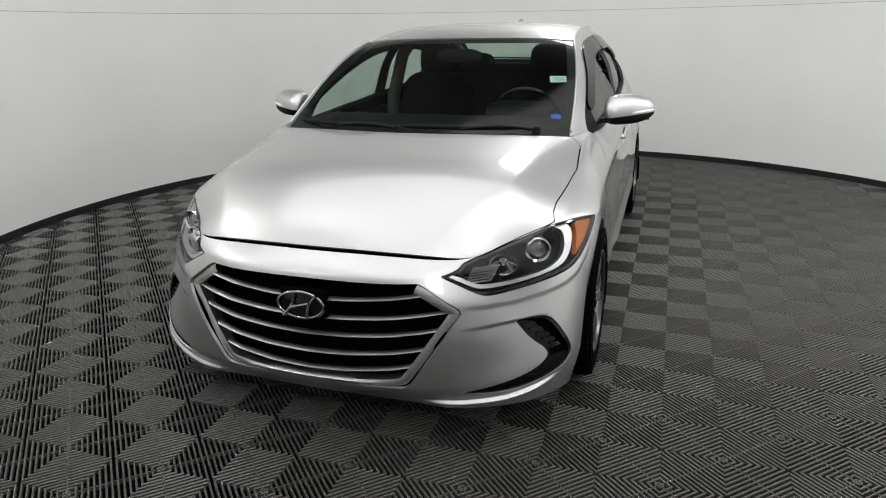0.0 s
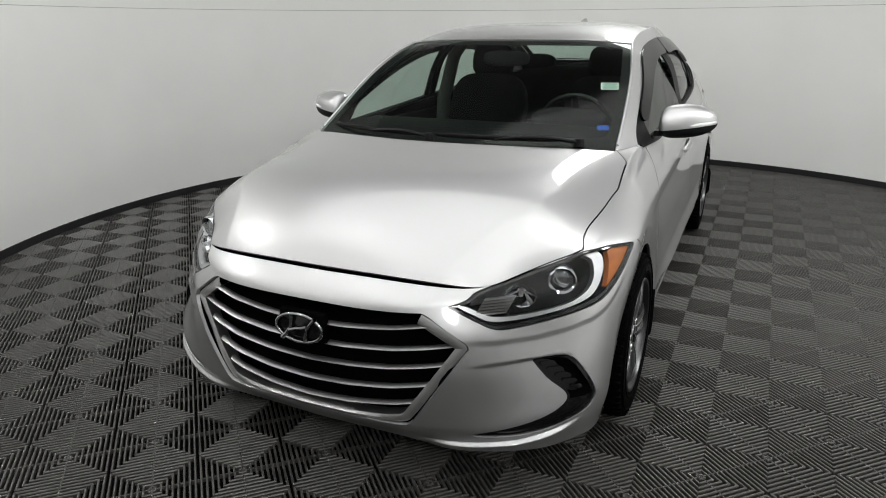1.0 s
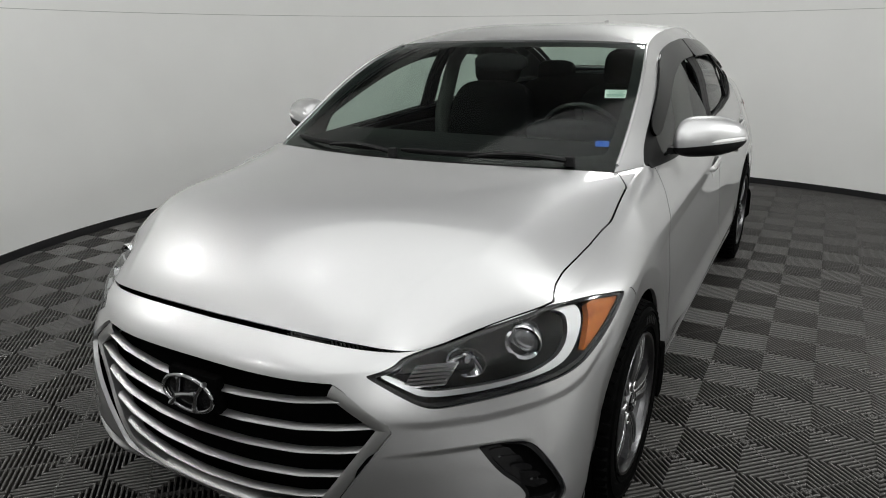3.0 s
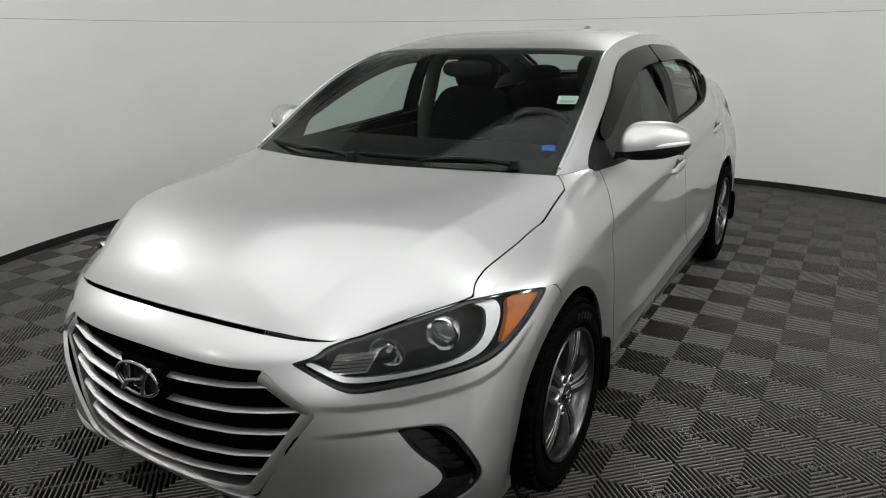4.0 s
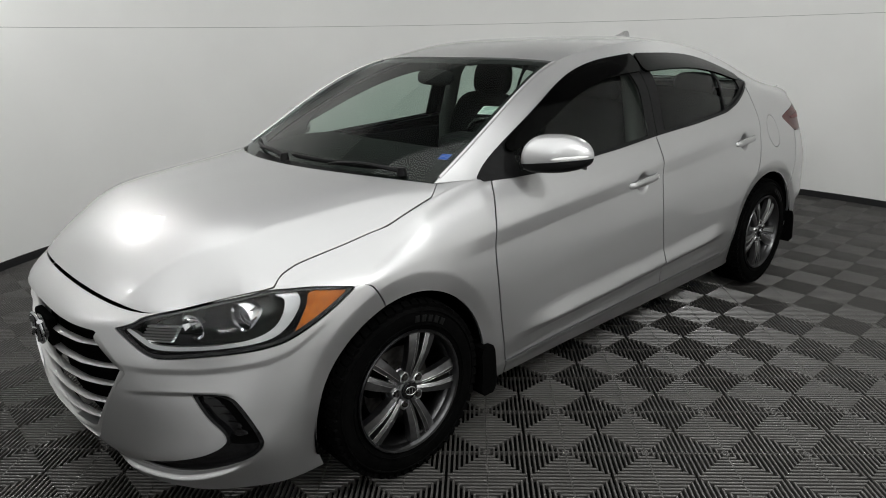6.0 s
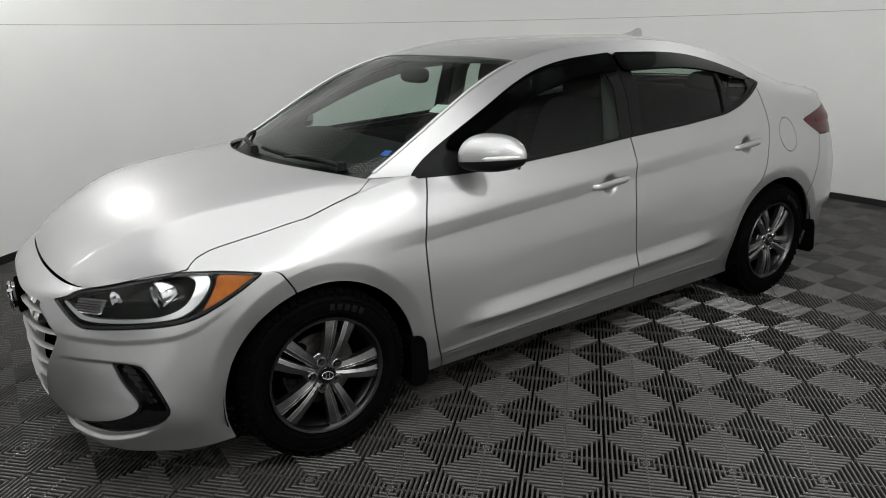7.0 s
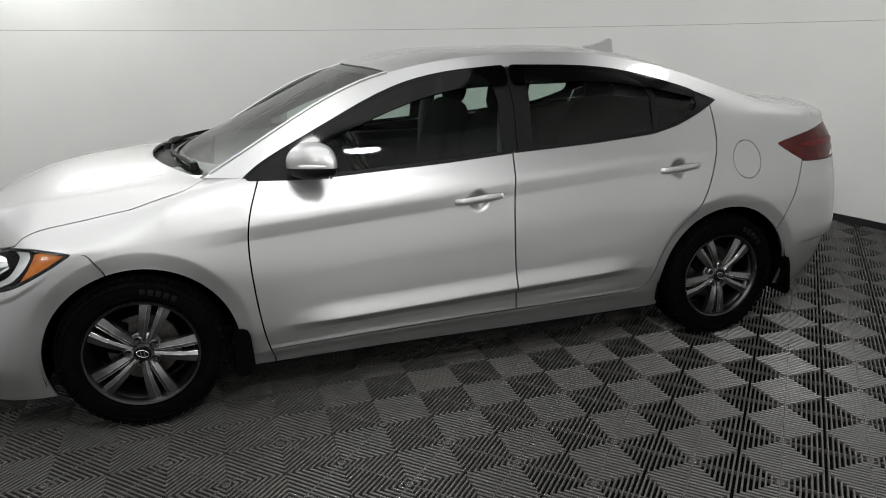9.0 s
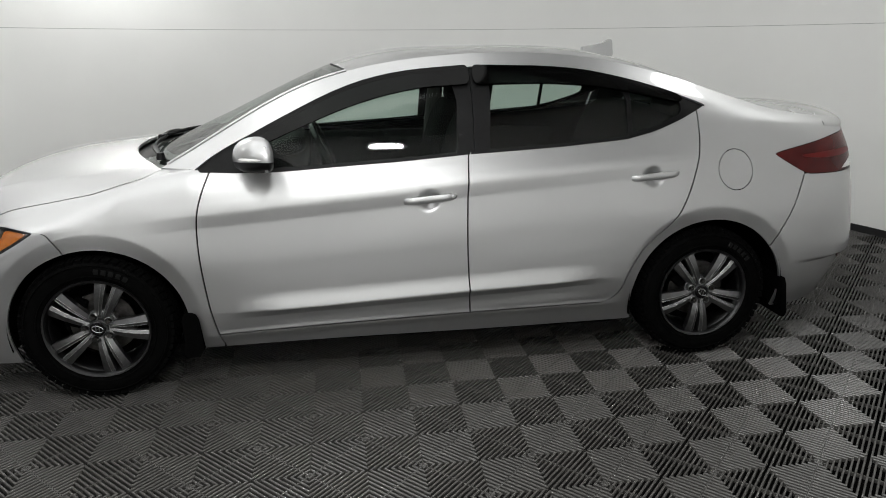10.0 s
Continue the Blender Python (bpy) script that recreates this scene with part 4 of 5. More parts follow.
    add_tube(bm, ring, .0016, 6, True)
    for dy in (-.007, .007):
        add_box(bm, box_at(.0945, dy, 0, .002, .004, .022, 20, 0, 0))
    bm_part("cap_mark", bm, CHROME, tyre)
    for k in range(5):
        t = 2 * math.pi * (k + .5) / 5
        bm = bmesh.new()
        add_lathe(bm, [(.019, .05), (.019, .081), (.0165, .085), (.0145, .081), (.0130, .066)], 24)
        bmesh.ops.transform(bm, matrix=Matrix.Translation((0, .052 * math.sin(t), .052 * math.cos(t))), verts=bm.verts)
        bm_part("lug_seat", bm, SATIN, tyre, "bright machined lug seat")
        bm = bmesh.new()
        bmesh.ops.create_cone(bm, cap_ends=True, segments=6, radius1=.0105, radius2=.009, depth=.03, matrix=pose(.074, 0, 0, 0, 90, 0))
        bmesh.ops.transform(bm, matrix=Matrix.Translation((0, .052 * math.sin(t), .052 * math.cos(t))), verts=bm.verts)
        bm_part("lug_nut", bm, STEEL, tyre, "steel lug nut in its seat")
    bm = bmesh.new()
    add_lathe(bm, [(.06, -.005), (.135, -.005), (.138, .003), (.135, .018), (.075, .018), (.07, .035), (.001, .038)], 48)
    bm_part("brake_disc", bm, STEEL, tyre, "worn steel brake disc")
    bm = bmesh.new()
    add_box(bm, box_at(.01, -.105, .02, .07, .06, .13), .012)
    bm_part("brake_calliper", bm, DARK, tyre)
    bm = bmesh.new()
    add_lathe(bm, [(.001, -.06), (.185, -.06), (.185, -.055), (.001, -.05)], 40)
    bm_part("dust_shield", bm, DARK, tyre)
    return tyre


wheel = make_wheel()
wheel.parent = car
FRONT_X, REAR_X, HUB_Z = 0.790, 0.778, 0.316
wheel.matrix_basis = pose(FRONT_X, 0, HUB_Z) @ Matrix.Rotation(radians(-20), 4, "X")
for x, y, spin in ((REAR_X, 2.7, -38), (-FRONT_X, 0, 20), (-REAR_X, 2.7, 50)):
    m = pose(x, y, HUB_Z, 0, 0, 0 if x > 0 else 180) @ Matrix.Rotation(radians(spin), 4, "X")
    copy_thing(wheel, m)

# Wheel-arch liners and mud flaps.
for sign in (1, -1):
    for yc, r in ((0.008, .372), (2.725, .388)):
        bm = bmesh.new()
        ts = np.linspace(radians(-12), radians(192), 40)
        rings = [[bm.verts.new((sign * x, yc + rr * math.cos(t), .30 + rr * math.sin(t))) for x, rr in ((.865, r - .004), (.84, r), (.45, r))] for t in ts]
        for a, b in zip(rings, rings[1:]):
            for i in range(2):
                bm.faces.new((a[i], a[i + 1], b[i + 1], b[i]))
        bm_part("arch_liner", bm, DARK, car)
    bm = bmesh.new()
    flap = chaikin([(.335, .35), (.375, .365), (.405, .350), (.413, .28), (.418, .160), (.330, .160), (.345, .25)], 1)
    add_prism(bm, list(flap), Matrix(((0, 0, 1, sign * .64), (1, 0, 0, 0), (0, 1, 0, 0), (0, 0, 0, 1))), Matrix(((0, 0, 1, sign * .889), (1, 0, 0, 0), (0, 1, 0, 0), (0, 0, 0, 1))))
    bm_part("mud_flap", bm, DARK, car, "black plastic mud flap")
    for yc, zt in ((3.105, .37),):
        bm = bmesh.new()
        add_prism(bm, [(.62, 0), (.880, 0), (.890, -.03), (.892, -.18), (.875, -.205), (.66, -.205), (.62, -.18)], pose(0, yc - .012, zt, 90 + 8) if sign > 0 else pose(0, yc - .012, zt, 90 + 8) @ Matrix.Diagonal((-1, 1, 1, 1)),
                  pose(0, yc + .008, zt, 90 + 8) if sign > 0 else pose(0, yc + .008, zt, 90 + 8) @ Matrix.Diagonal((-1, 1, 1, 1)))
        bm_part("mud_flap", bm, DARK, car, "black plastic mud flap")
# Underbody.
bm = bmesh.new()
add_box(bm, box_at(0, 1.36, .215, 1.56, 1.90, .13), .02)
add_box(bm, box_at(0, -.40, .22, 1.14, .60, .13), .02)
add_box(bm, box_at(0, 3.15, .30, 1.1, .60, .14), .02)
bm_part("underbody", bm, DARK, car)


# ---- lamps at the front ----
def headlight(sign):
    flip = (lambda s: s) if sign > 0 else mirrored
    flat = HEADLIGHT
    lens = sheet_part("headlight", flip(within(side_offset(-0.001), flat, 0.002)), CLEAR, car, "clear projector headlight with an amber corner reflector", 0.01)
    back = within(side_offset(-0.055), flat, -0.012)
    sheet_part("housing", flip(back), DARK, lens, "black headlight housing")
    edge = within(side_offset(-0.006), flat, 0.0)
    edge = clip(edge, 0.009 - inside_of(flat, yz(edge)))
    sheet_part("seal", flip(edge), GLOSS_BLACK, lens, "black lens border", 0.045)
    band = within(side_offset(-0.016), flat, 0.006)
    k = inside_of(flat, yz(band))
    y, z = band.v[:, 1], band.v[:, 2]
    guide = chaikin([(-.739, .645), (-.709, .603), (-.692, .592), (-.621, .592), (-.536, .602), (-.438, .617), (-.38, .657), (-.336, .715), (-.340, .740), (-.36, .744), (-.40, .738), (-.378, .728), (-.376, .711), (-.415, .652), (-.482, .621), (-.55, .611), (-.62, .604), (-.685, .605), (-.70, .614), (-.722, .643)], 2)
    band = clip(band, inside_of(guide, yz(band)))
    sheet_part("light_guide", flip(band), SATIN, lens, "satin silver daytime light guide", 0.02)
    corner = within(within(side_offset(-0.010), flat, 0.007), chaikin([(-.318, .742), (-.21, .735), (-.21, .732), (-.265, .69), (-.34, .645), (-.40, .610), (-.355, .668), (-.325, .715)], 2))
    sheet_part("side_reflector", flip(corner), AMBER, lens, "amber side reflector", 0.02)
    bm = bmesh.new()
    m = look((sign * .712, -.468, .676), (sign * .80, -.85, .655)) @ pose(0, 0, 0, 0, 90, 0)
    add_lathe(bm, [(.040, -.03), (.0455, .014), (.043, .020), (.036, .016), (.034, -.02)], 40, m)
    bm_part("projector_ring", bm, CHROME, lens, "chrome projector ring")
    bm = bmesh.new()
    add_lathe(bm, [(.035 * math.sin(t), -.006 + .018 * math.cos(t)) for t in np.linspace(0.02, math.pi / 2, 10)], 32, m)
    bm_part("projector_lens", bm, LENS_GLASS, lens, "bright glass projector lens")
    for x, y, z, r in ((.618, -.585, .650, .036),):
        bm = bmesh.new()
        m = look((sign * x, y, z), (sign * (x + .12), y - .4, z - .01)) @ pose(0, 0, 0, 0, 90, 0) @ Matrix.Diagonal((1, 1, 1.25, 1))
        add_lathe(bm, [(.004, -.028), (.012, -.026), (r * .55, -.018), (r * .8, -.006), (r, .010), (r + .003, .010), (r * .8, -.014), (.004, -.034)], 12, m)
        bm_part("reflector_bowl", bm, CHROME, lens, "faceted chrome reflector bowl", angle=6)
        bm = bmesh.new()
        add_tube(bm, [m @ Vector((-.02, 0, 0)), m @ Vector((.004, 0, 0))], .006, 10)
        bm_part("bulb", bm, SATIN, lens)
    for k in range(6):
        bm = bmesh.new()
        z0 = .612 + .009 * k
        x0, y0 = .520 + .004 * k, -.715 + .004 * k
        add_prism(bm, [(0, 0), (.075, .062), (.075, .074), (0, .012)], Matrix(((sign, 0, 0, sign * x0), (0, 1, 0, y0), (0, 0, 1, z0), (0, 0, 0, 1))), Matrix(((sign, 0, 0, sign * x0), (0, 1, 0, y0), (0, 0, 1, z0 + .005), (0, 0, 0, 1))))
        bm_part("chrome_fin", bm, SATIN, lens, "thin chrome reflector fin")
    shelf = within(side_offset(-0.030), chaikin([(-.735, .640), (-.69, .672), (-.60, .690), (-.53, .706), (-.45, .728), (-.41, .740), (-.37, .738), (-.40, .722), (-.46, .706), (-.55, .682), (-.64, .664), (-.70, .645)], 2), 0.0)
    sheet_part("upper_bezel", flip(shelf), GLOSS_BLACK, lens, "gloss black upper bezel", 0.02)
    return lens


headlight(1)
headlight(-1)


def fog_insert(sign):
    flip = (lambda s: s) if sign > 0 else mirrored
    back = within(side_offset(-0.035), FOG, -0.01)
    body = sheet_part("fog_recess", flip(back), BLACK, car, "black bumper side intake")
    rim = within(side_offset(-0.004), FOG, 0.0)
    rim = clip(rim, 0.010 - inside_of(FOG, yz(rim)))
    sheet_part("surround", flip(rim), GLOSS_BLACK, body, "gloss black intake surround", 0.03)
    low = clip(within(side_offset(-0.012), FOG, 0.004), .335 - within(side_offset(-0.012), FOG, 0.004).v[:, 2])
    sheet_part("blade", flip(low), GLOSS_BLACK, body, "gloss black lower blade", 0.01)
    strip = chaikin([(-.632, .463), (-.60, .464), (-.578, .452), (-.548, .36), (-.565, .345), (-.592, .36), (-.612, .41)], 1)
    core = within(side_offset(-0.020), strip, 0.004)
    fog = sheet_part("lamp_strip", flip(core), GLOSS_BLACK, body, "dark vertical lamp strip", 0.012)
    for k in range(5):
        cell = within(side_offset(-0.014), [(-.622 + .011 * k, .455 - .020 * k), (-.588 + .009 * k, .455 - .020 * k), (-.584 + .009 * k, .441 - .020 * k), (-.617 + .011 * k, .441 - .020 * k)], 0.0)
        sheet_part("lamp_cell", flip(cell), GLOSS_BLACK, body, depth=0.006)


fog_insert(1)
fog_insert(-1)


# ---- grille ----
def nose_y(x, z):
    """How far forward the nose is at x, z."""
    yy = np.interp(abs(x), [0, .15, .30, .40, .52], [-.870, -.864, -.845, -.815, -.765])
    return yy + .035 * max(0, (z - .5) / .15) ** 2 + .012 * max(0, (.36 - z) / .1) ** 2


def bar(bm, z_mid, half, rise, thick, depth, back=.014):
    n = 44
    rings = []
    for x in np.linspace(-half, half, n):
        y = nose_y(x, z_mid) + back
        z = z_mid + rise * (x / half) ** 2
        rings.append([bm.verts.new(c) for c in ((x, y - .003, z - thick), (x, y - .003, z - thick * .7), (x, y + depth * .32, z + thick), (x, y + depth, z + thick * .8), (x, y + depth, z - thick))])
    for a, b in zip(rings, rings[1:]):
        for i in range(5):
            bm.faces.new((a[i], a[(i + 1) % 5], b[(i + 1) % 5], b[i]))
    bm.faces.new(rings[0])
    bm.faces.new(rings[-1][::-1])


bm = bmesh.new()
half_line = [(.386, .629), (.405, .621), (.460, .583), (.515, .545), (.524, .527), (.515, .510), (.44, .396), (.362, .281), (.340, .264), (.30, .262), (.15, .262)]
side = chaikin(half_line, 2, False)
line = np.concatenate([side, [(0, .262)], side[::-1] * np.array([-1, 1])])
centre = np.array([0, .45])
rings = []
for i, p in enumerate(line):
    d = line[min(i + 1, len(line) - 1)] - line[max(i - 1, 0)]
    inward = np.array([d[1], -d[0]]) / np.linalg.norm(d)
    if inward @ (centre - p) < 0:
        inward = -inward
    wide = .011 + .019 * min(1, abs(p[0]) / .34) ** 4
    a, b, c = p + inward * .005, p + inward * (.005 + wide * .45), p + inward * (.005 + wide)
    rings.append([bm.verts.new(q) for q in ((a[0], nose_y(*a) + .02, a[1]), (a[0], nose_y(*a) + .001, a[1]), (b[0], nose_y(*b) - .001, b[1]), (c[0], nose_y(*c) + .006, c[1]), (c[0], nose_y(*c) + .05, c[1]))])
for a, b in zip(rings, rings[1:]):
    for k in range(4):
        bm.faces.new((a[k], b[k], b[k + 1], a[k + 1]))
grille = bm_part("grille", bm, TRIM_SILVER, car, "hexagonal satin silver framed black front grille", angle=50)
bm = bmesh.new()
n = 31
gx, gz = np.linspace(-.53, .53, n), np.linspace(.25, .65, 13)
vs = [[bm.verts.new((x, nose_y(x, z) + .085, z)) for x in gx] for z in gz]
for j in range(12):
    for i in range(n - 1):
        bm.faces.new((vs[j][i], vs[j][i + 1], vs[j + 1][i + 1], vs[j + 1][i]))
bm_part("grille_backing", bm, DARK, grille)
for zb, half in ((.562, .435), (.499, .487), (.436, .462), (.369, .420), (.306, .378)):
    bm = bmesh.new()
    bar(bm, zb, half, .033, .0036, .020, .012)
    bm_part("grille_bar", bm, TRIM_SILVER, grille, "satin silver horizontal grille bar")
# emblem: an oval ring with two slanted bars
bm = bmesh.new()
ring = [(.085 * math.cos(t), nose_y(0, .54) - .012, .545 + .046 * math.sin(t)) for t in np.linspace(0, 2 * math.pi, 48, endpoint=False)]
add_tube(bm, ring, .0055, 10, True)
bm_part("emblem_ring", bm, SHADED_CHROME, grille, "chrome oval emblem ring")
for dx in (-.031, .031):
    bm = bmesh.new()
    pts = [(dx + lean * .020 + bow * (1 if dx > 0 else -1) * .012, nose_y(0, .54) - .014, .545 + lean * .040) for lean, bow in ((-1, 1), (-.55, .35), (0, 0), (.55, .35), (1, 1))]
    add_tube(bm, pts, [.0095, .0075, .0065, .0075, .0095], 10, flat=.8)
    bm_part("emblem_bar", bm, SHADED_CHROME, grille, "slanted chrome emblem stroke")
bm = bmesh.new()
add_tube(bm, [(-.034, nose_y(0, .54) - .014, .535), (-.012, nose_y(0, .54) - .014, .542), (.012, nose_y(0, .54) - .014, .548), (.034, nose_y(0, .54) - .014, .555)], [.010, .007, .007, .010], 10, flat=.8)
bm_part("emblem_link", bm, SHADED_CHROME, grille, "slanted chrome emblem link")
bm = bmesh.new()
add_lathe(bm, [(.001, .004), (.08, 0), (.08, -.03), (.001, -.03)], 40, pose(0, nose_y(0, .54) - .006, .545, 0, 0, -90) @ Matrix.Diagonal((1, 1, .54, 1)))
bm_part("emblem_back", bm, GLOSS_BLACK, grille)
# Added dark block, standing in for the black gap round the emblem.
bm = bmesh.new()
add_box(bm, box_at(0, nose_y(0, .5) + .02, .545, .172, .03, .10), .01)
bm_part("emblem_gap_block", bm, DARK, grille)


# ---- tail lamps ----
for sign in (1, -1):
    flip = (lambda s: s) if sign > 0 else mirrored
    t = within(side_offset(-0.002), TAIL, 0.002)
    t = clip(t, 5.0 - t.a[:, 1] + 0.4)
    lamp = sheet_part("tail_light", flip(t), RED, car, "dark red wraparound tail light with a clear corner", 0.015)
    band = within(side_offset(0.0015), chaikin([(3.17, .937), (3.25, .945), (3.42, .955), (3.52, .957), (3.54, .935), (3.42, .922), (3.25, .922)], 2))
    sheet_part("light_bar", flip(band), RED_BRIGHT, lamp, "brighter red light bar", 0.002)
    red = within(side_offset(0.003), chaikin([(3.47, .432), (3.47, .432), (3.62, .436), (3.66, .432), (3.62, .405), (3.50, .402)], 2))
    sheet_part("bumper_reflector", flip(red), RED, car, "dark red rear bumper reflector", 0.006)
    white = within(side_offset(0.0015), chaikin([(3.43, .864), (3.43, .864), (3.70, .864), (3.70, .93), (3.56, .915)], 1))
    sheet_part("reverse_lamp", flip(white), LAMP_WHITE, lamp, "clear reversing lamp", 0.002)


# ---- mirrors, handles, wipers, aerial ----
def mirror_shape(s):
    """Half sizes and middle of the mirror's section at s from the door (0) to the tip (1)."""
    k = 2 * s ** 0.72 - 1
    e = max(0.0, 1 - abs(k) ** 2.8) ** 0.5
    return .094 * e * (1 - .18 * s) + .002, .076 * e + .002, .062 * e * (1 - .1 * s) + .002, .695 + .062 * s, 1.020 + .004 * s


def mirror_housing(sign):
    rows, cols = 30, 40
    bm = bmesh.new()
    grid = []
    for i in range(rows + 1):
        s = 0.5 - 0.5 * math.cos(math.pi * i / rows)
        d, up, down, yc, zc = mirror_shape(s)
        ring = []
        for k in range(cols):
            t = 2 * math.pi * k / cols
            cy, cz = math.cos(t), math.sin(t)
            square = .85 if cz > 0 else .55
            sy = d * abs(cy) ** square * (.60 if cy > 0 else -1) - .016 * (1 - max(cz, 0)) * (1 - s)
            sz = abs(cz) ** square * (up if cz > 0 else -down)
            ring.append(bm.verts.new((sign * (.808 + .230 * s), yc + sy, zc + sz)))
        grid.append(ring)
    for a, b in zip(grid, grid[1:]):
        for k in range(cols):
            bm.faces.new((a[k], a[(k + 1) % cols], b[(k + 1) % cols], b[k]))
    bm.faces.new(grid[0])
    bm.faces.new(grid[-1])
    return bm


def door_mirror(sign):
    door = (LEFT if sign > 0 else RIGHT)["front_door"]
    tilt = Vector((-sign * .11, 0, 1)).normalized()
    place = Vector((sign * .81, 0, .994))
    bm = mirror_housing(sign)
    bmesh.ops.bisect_plane(bm, geom=list(bm.verts) + list(bm.edges) + list(bm.faces), plane_co=place, plane_no=tilt, clear_inner=True)
    shell = bm_part("door_mirror", bm, PAINT, car, "silver door mirror with a black lower half")
    bm = mirror_housing(sign)
    bmesh.ops.bisect_plane(bm, geom=list(bm.verts) + list(bm.edges) + list(bm.faces), plane_co=place - tilt * .0005, plane_no=tilt, clear_outer=True)
    bmesh.ops.scale(bm, vec=(1, .985, 1), space=Matrix.Translation((0, -.70, 0)), verts=bm.verts)
    bm_part("lower_shell", bm, BLACK, shell, "black lower mirror shell")
    bm = bmesh.new()
    arc = []
    for s in np.linspace(.45, .985, 24):
        d, up, down, yc, zc = mirror_shape(s)
        arc.append((sign * (.808 + .230 * s), yc - d * .995, 1.004 + .024 * s))
    add_tube(bm, arc, [.0018 + .0068 * math.sin(math.pi * i / 23) ** .5 for i in range(24)], 8)
    bm_part("turn_signal", bm, LAMP_WHITE, shell, "slim clear turn signal strip")
    bm = bmesh.new()
    add_box(bm, box_at(sign * .93, .745, 1.025, .17, .012, .10, 0, 0, 6 * sign), .004)
    bm_part("mirror_glass", bm, CHROME, shell)
    bm = bmesh.new()
    add_prism(bm, [(sign * .79, .64), (sign * .86, .655), (sign * .92, .68), (sign * .92, .72), (sign * .86, .715), (sign * .79, .70)][::sign], pose(0, 0, .968), pose(0, 0, .990))
    bm_part("mirror_arm", bm, BLACK, shell)
    return shell


door_mirror(1)
door_mirror(-1)


def door_handle(sign, y0, y1, z0, z1, x, door):
    d = (LEFT if sign > 0 else RIGHT)[door]
    bm = bmesh.new()
    n = 14
    rings = []
    for i in range(n + 1):
        s = i / n
        y, z = y0 + (y1 - y0) * s, z0 + (z1 - z0) * s
        out = .034 * min(1, math.sin(math.pi * (s * .94 + .03)) * 2.2) + .004
        h = .0155 * (0.55 + .45 * math.sin(math.pi * (s * .9 + .05)) ** .6)
        rings.append([bm.verts.new((sign * (x + out + dx), y, z + dz)) for dx, dz in ((-.014, -h), (-.003, -h), (0, -h * .4), (0, h * .4), (-.004, h), (-.014, h))])
    for a, b in zip(rings, rings[1:]):
        for k in range(6):
            bm.faces.new((a[k], a[(k + 1) % 6], b[(k + 1) % 6], b[k]))
    bm.faces.new(rings[0])
    bm.faces.new(rings[-1])
    h = bm_part("door_handle", bm, PAINT, d, "silver pull door handle", angle=50)
    if door == "front_door":
        bm = bmesh.new()
        add_lathe(bm, [(.0085, -.01), (.0085, .003), (.0065, .004), (.0060, .002), (.0001, .002)], 20, pose(sign * (x + .030), y1 - .022, z1 - .001) @ Matrix.Diagonal((sign, 1, 1, 1)))
        bm_part("lock_cylinder", bm, SATIN, h, "bright round key cylinder")


for sign in (1, -1):
    door_handle(sign, 1.285, 1.530, .804, .823, .838, "front_door")
    door_handle(sign, 2.305, 2.552, .867, .887, .820, "rear_door")


def wiper(x0, x1, label):
    """An arm and blade that lie in the cowl from x0 to x1."""
    def rest(x, up, back):
        k = (abs(x) / .69) ** 2.2
        return Vector((x, .115 + .215 * k + back, .986 - .010 * k + up))
    xs = np.linspace(x0, x1, 16)
    bm = bmesh.new()
    pts = [rest(x, .004 + .016 * math.sin(math.pi * i / 9), .004 + .012 * i / 9) for i, x in enumerate(np.linspace(x0, x0 + (x1 - x0) * .55, 10))]
    add_tube(bm, pts, [.013 - .006 * i / 9 for i in range(10)], 8, flat=.7)
    bmesh.ops.create_cone(bm, cap_ends=True, segments=16, radius1=.02, radius2=.015, depth=.03, matrix=Matrix.Translation(pts[0]))
    arm = bm_part("wiper", bm, BLACK, car, label)
    bm = bmesh.new()
    add_tube(bm, [rest(x, .010, .020 + .012 * i / 15) for i, x in enumerate(np.linspace(x0 + (x1 - x0) * .12, x1, 16))], [.004] + [.0075] * 14 + [.004], 8, flat=1.3)
    bm_part("wiper_blade", bm, BLACK, arm)


wiper(.56, -.02, "black windscreen wiper arm and blade")
wiper(-.04, -.63, "black windscreen wiper arm and blade")

bm = bmesh.new()
fin = chaikin([(2.32, 0), (2.40, .018), (2.46, .038), (2.50, .062), (2.518, .062), (2.515, .02), (2.52, 0)], 2)
rows = []
for yy, h in fin:
    w = .028 * (1 - (h / .066)) ** .7 * min(1, (yy - 2.30) / .12 + .1) + .003
    rows.append((yy, h if h > .004 else -.03, w))
zr = lambda yy: float(np.interp(yy, [2.2, 2.3, 2.4, 2.5, 2.6], [1.440, 1.430, 1.416, 1.395, 1.367]))
for sgn in (1,):
    left = [bm.verts.new((w, yy, zr(yy) + h * 1.25 - .004)) for yy, h, w in rows]
    right = [bm.verts.new((-w, yy, zr(yy) + h * 1.25 - .004)) for yy, h, w in rows]
    n = len(rows)
    for i in range(n):
        j = (i + 1) % n
        bm.faces.new((left[i], left[j], right[j], right[i]))
    bm.faces.new(left)
    bm.faces.new(right[::-1])
bm_part("shark_fin_aerial", bm, PAINT, car, "silver shark-fin roof aerial")


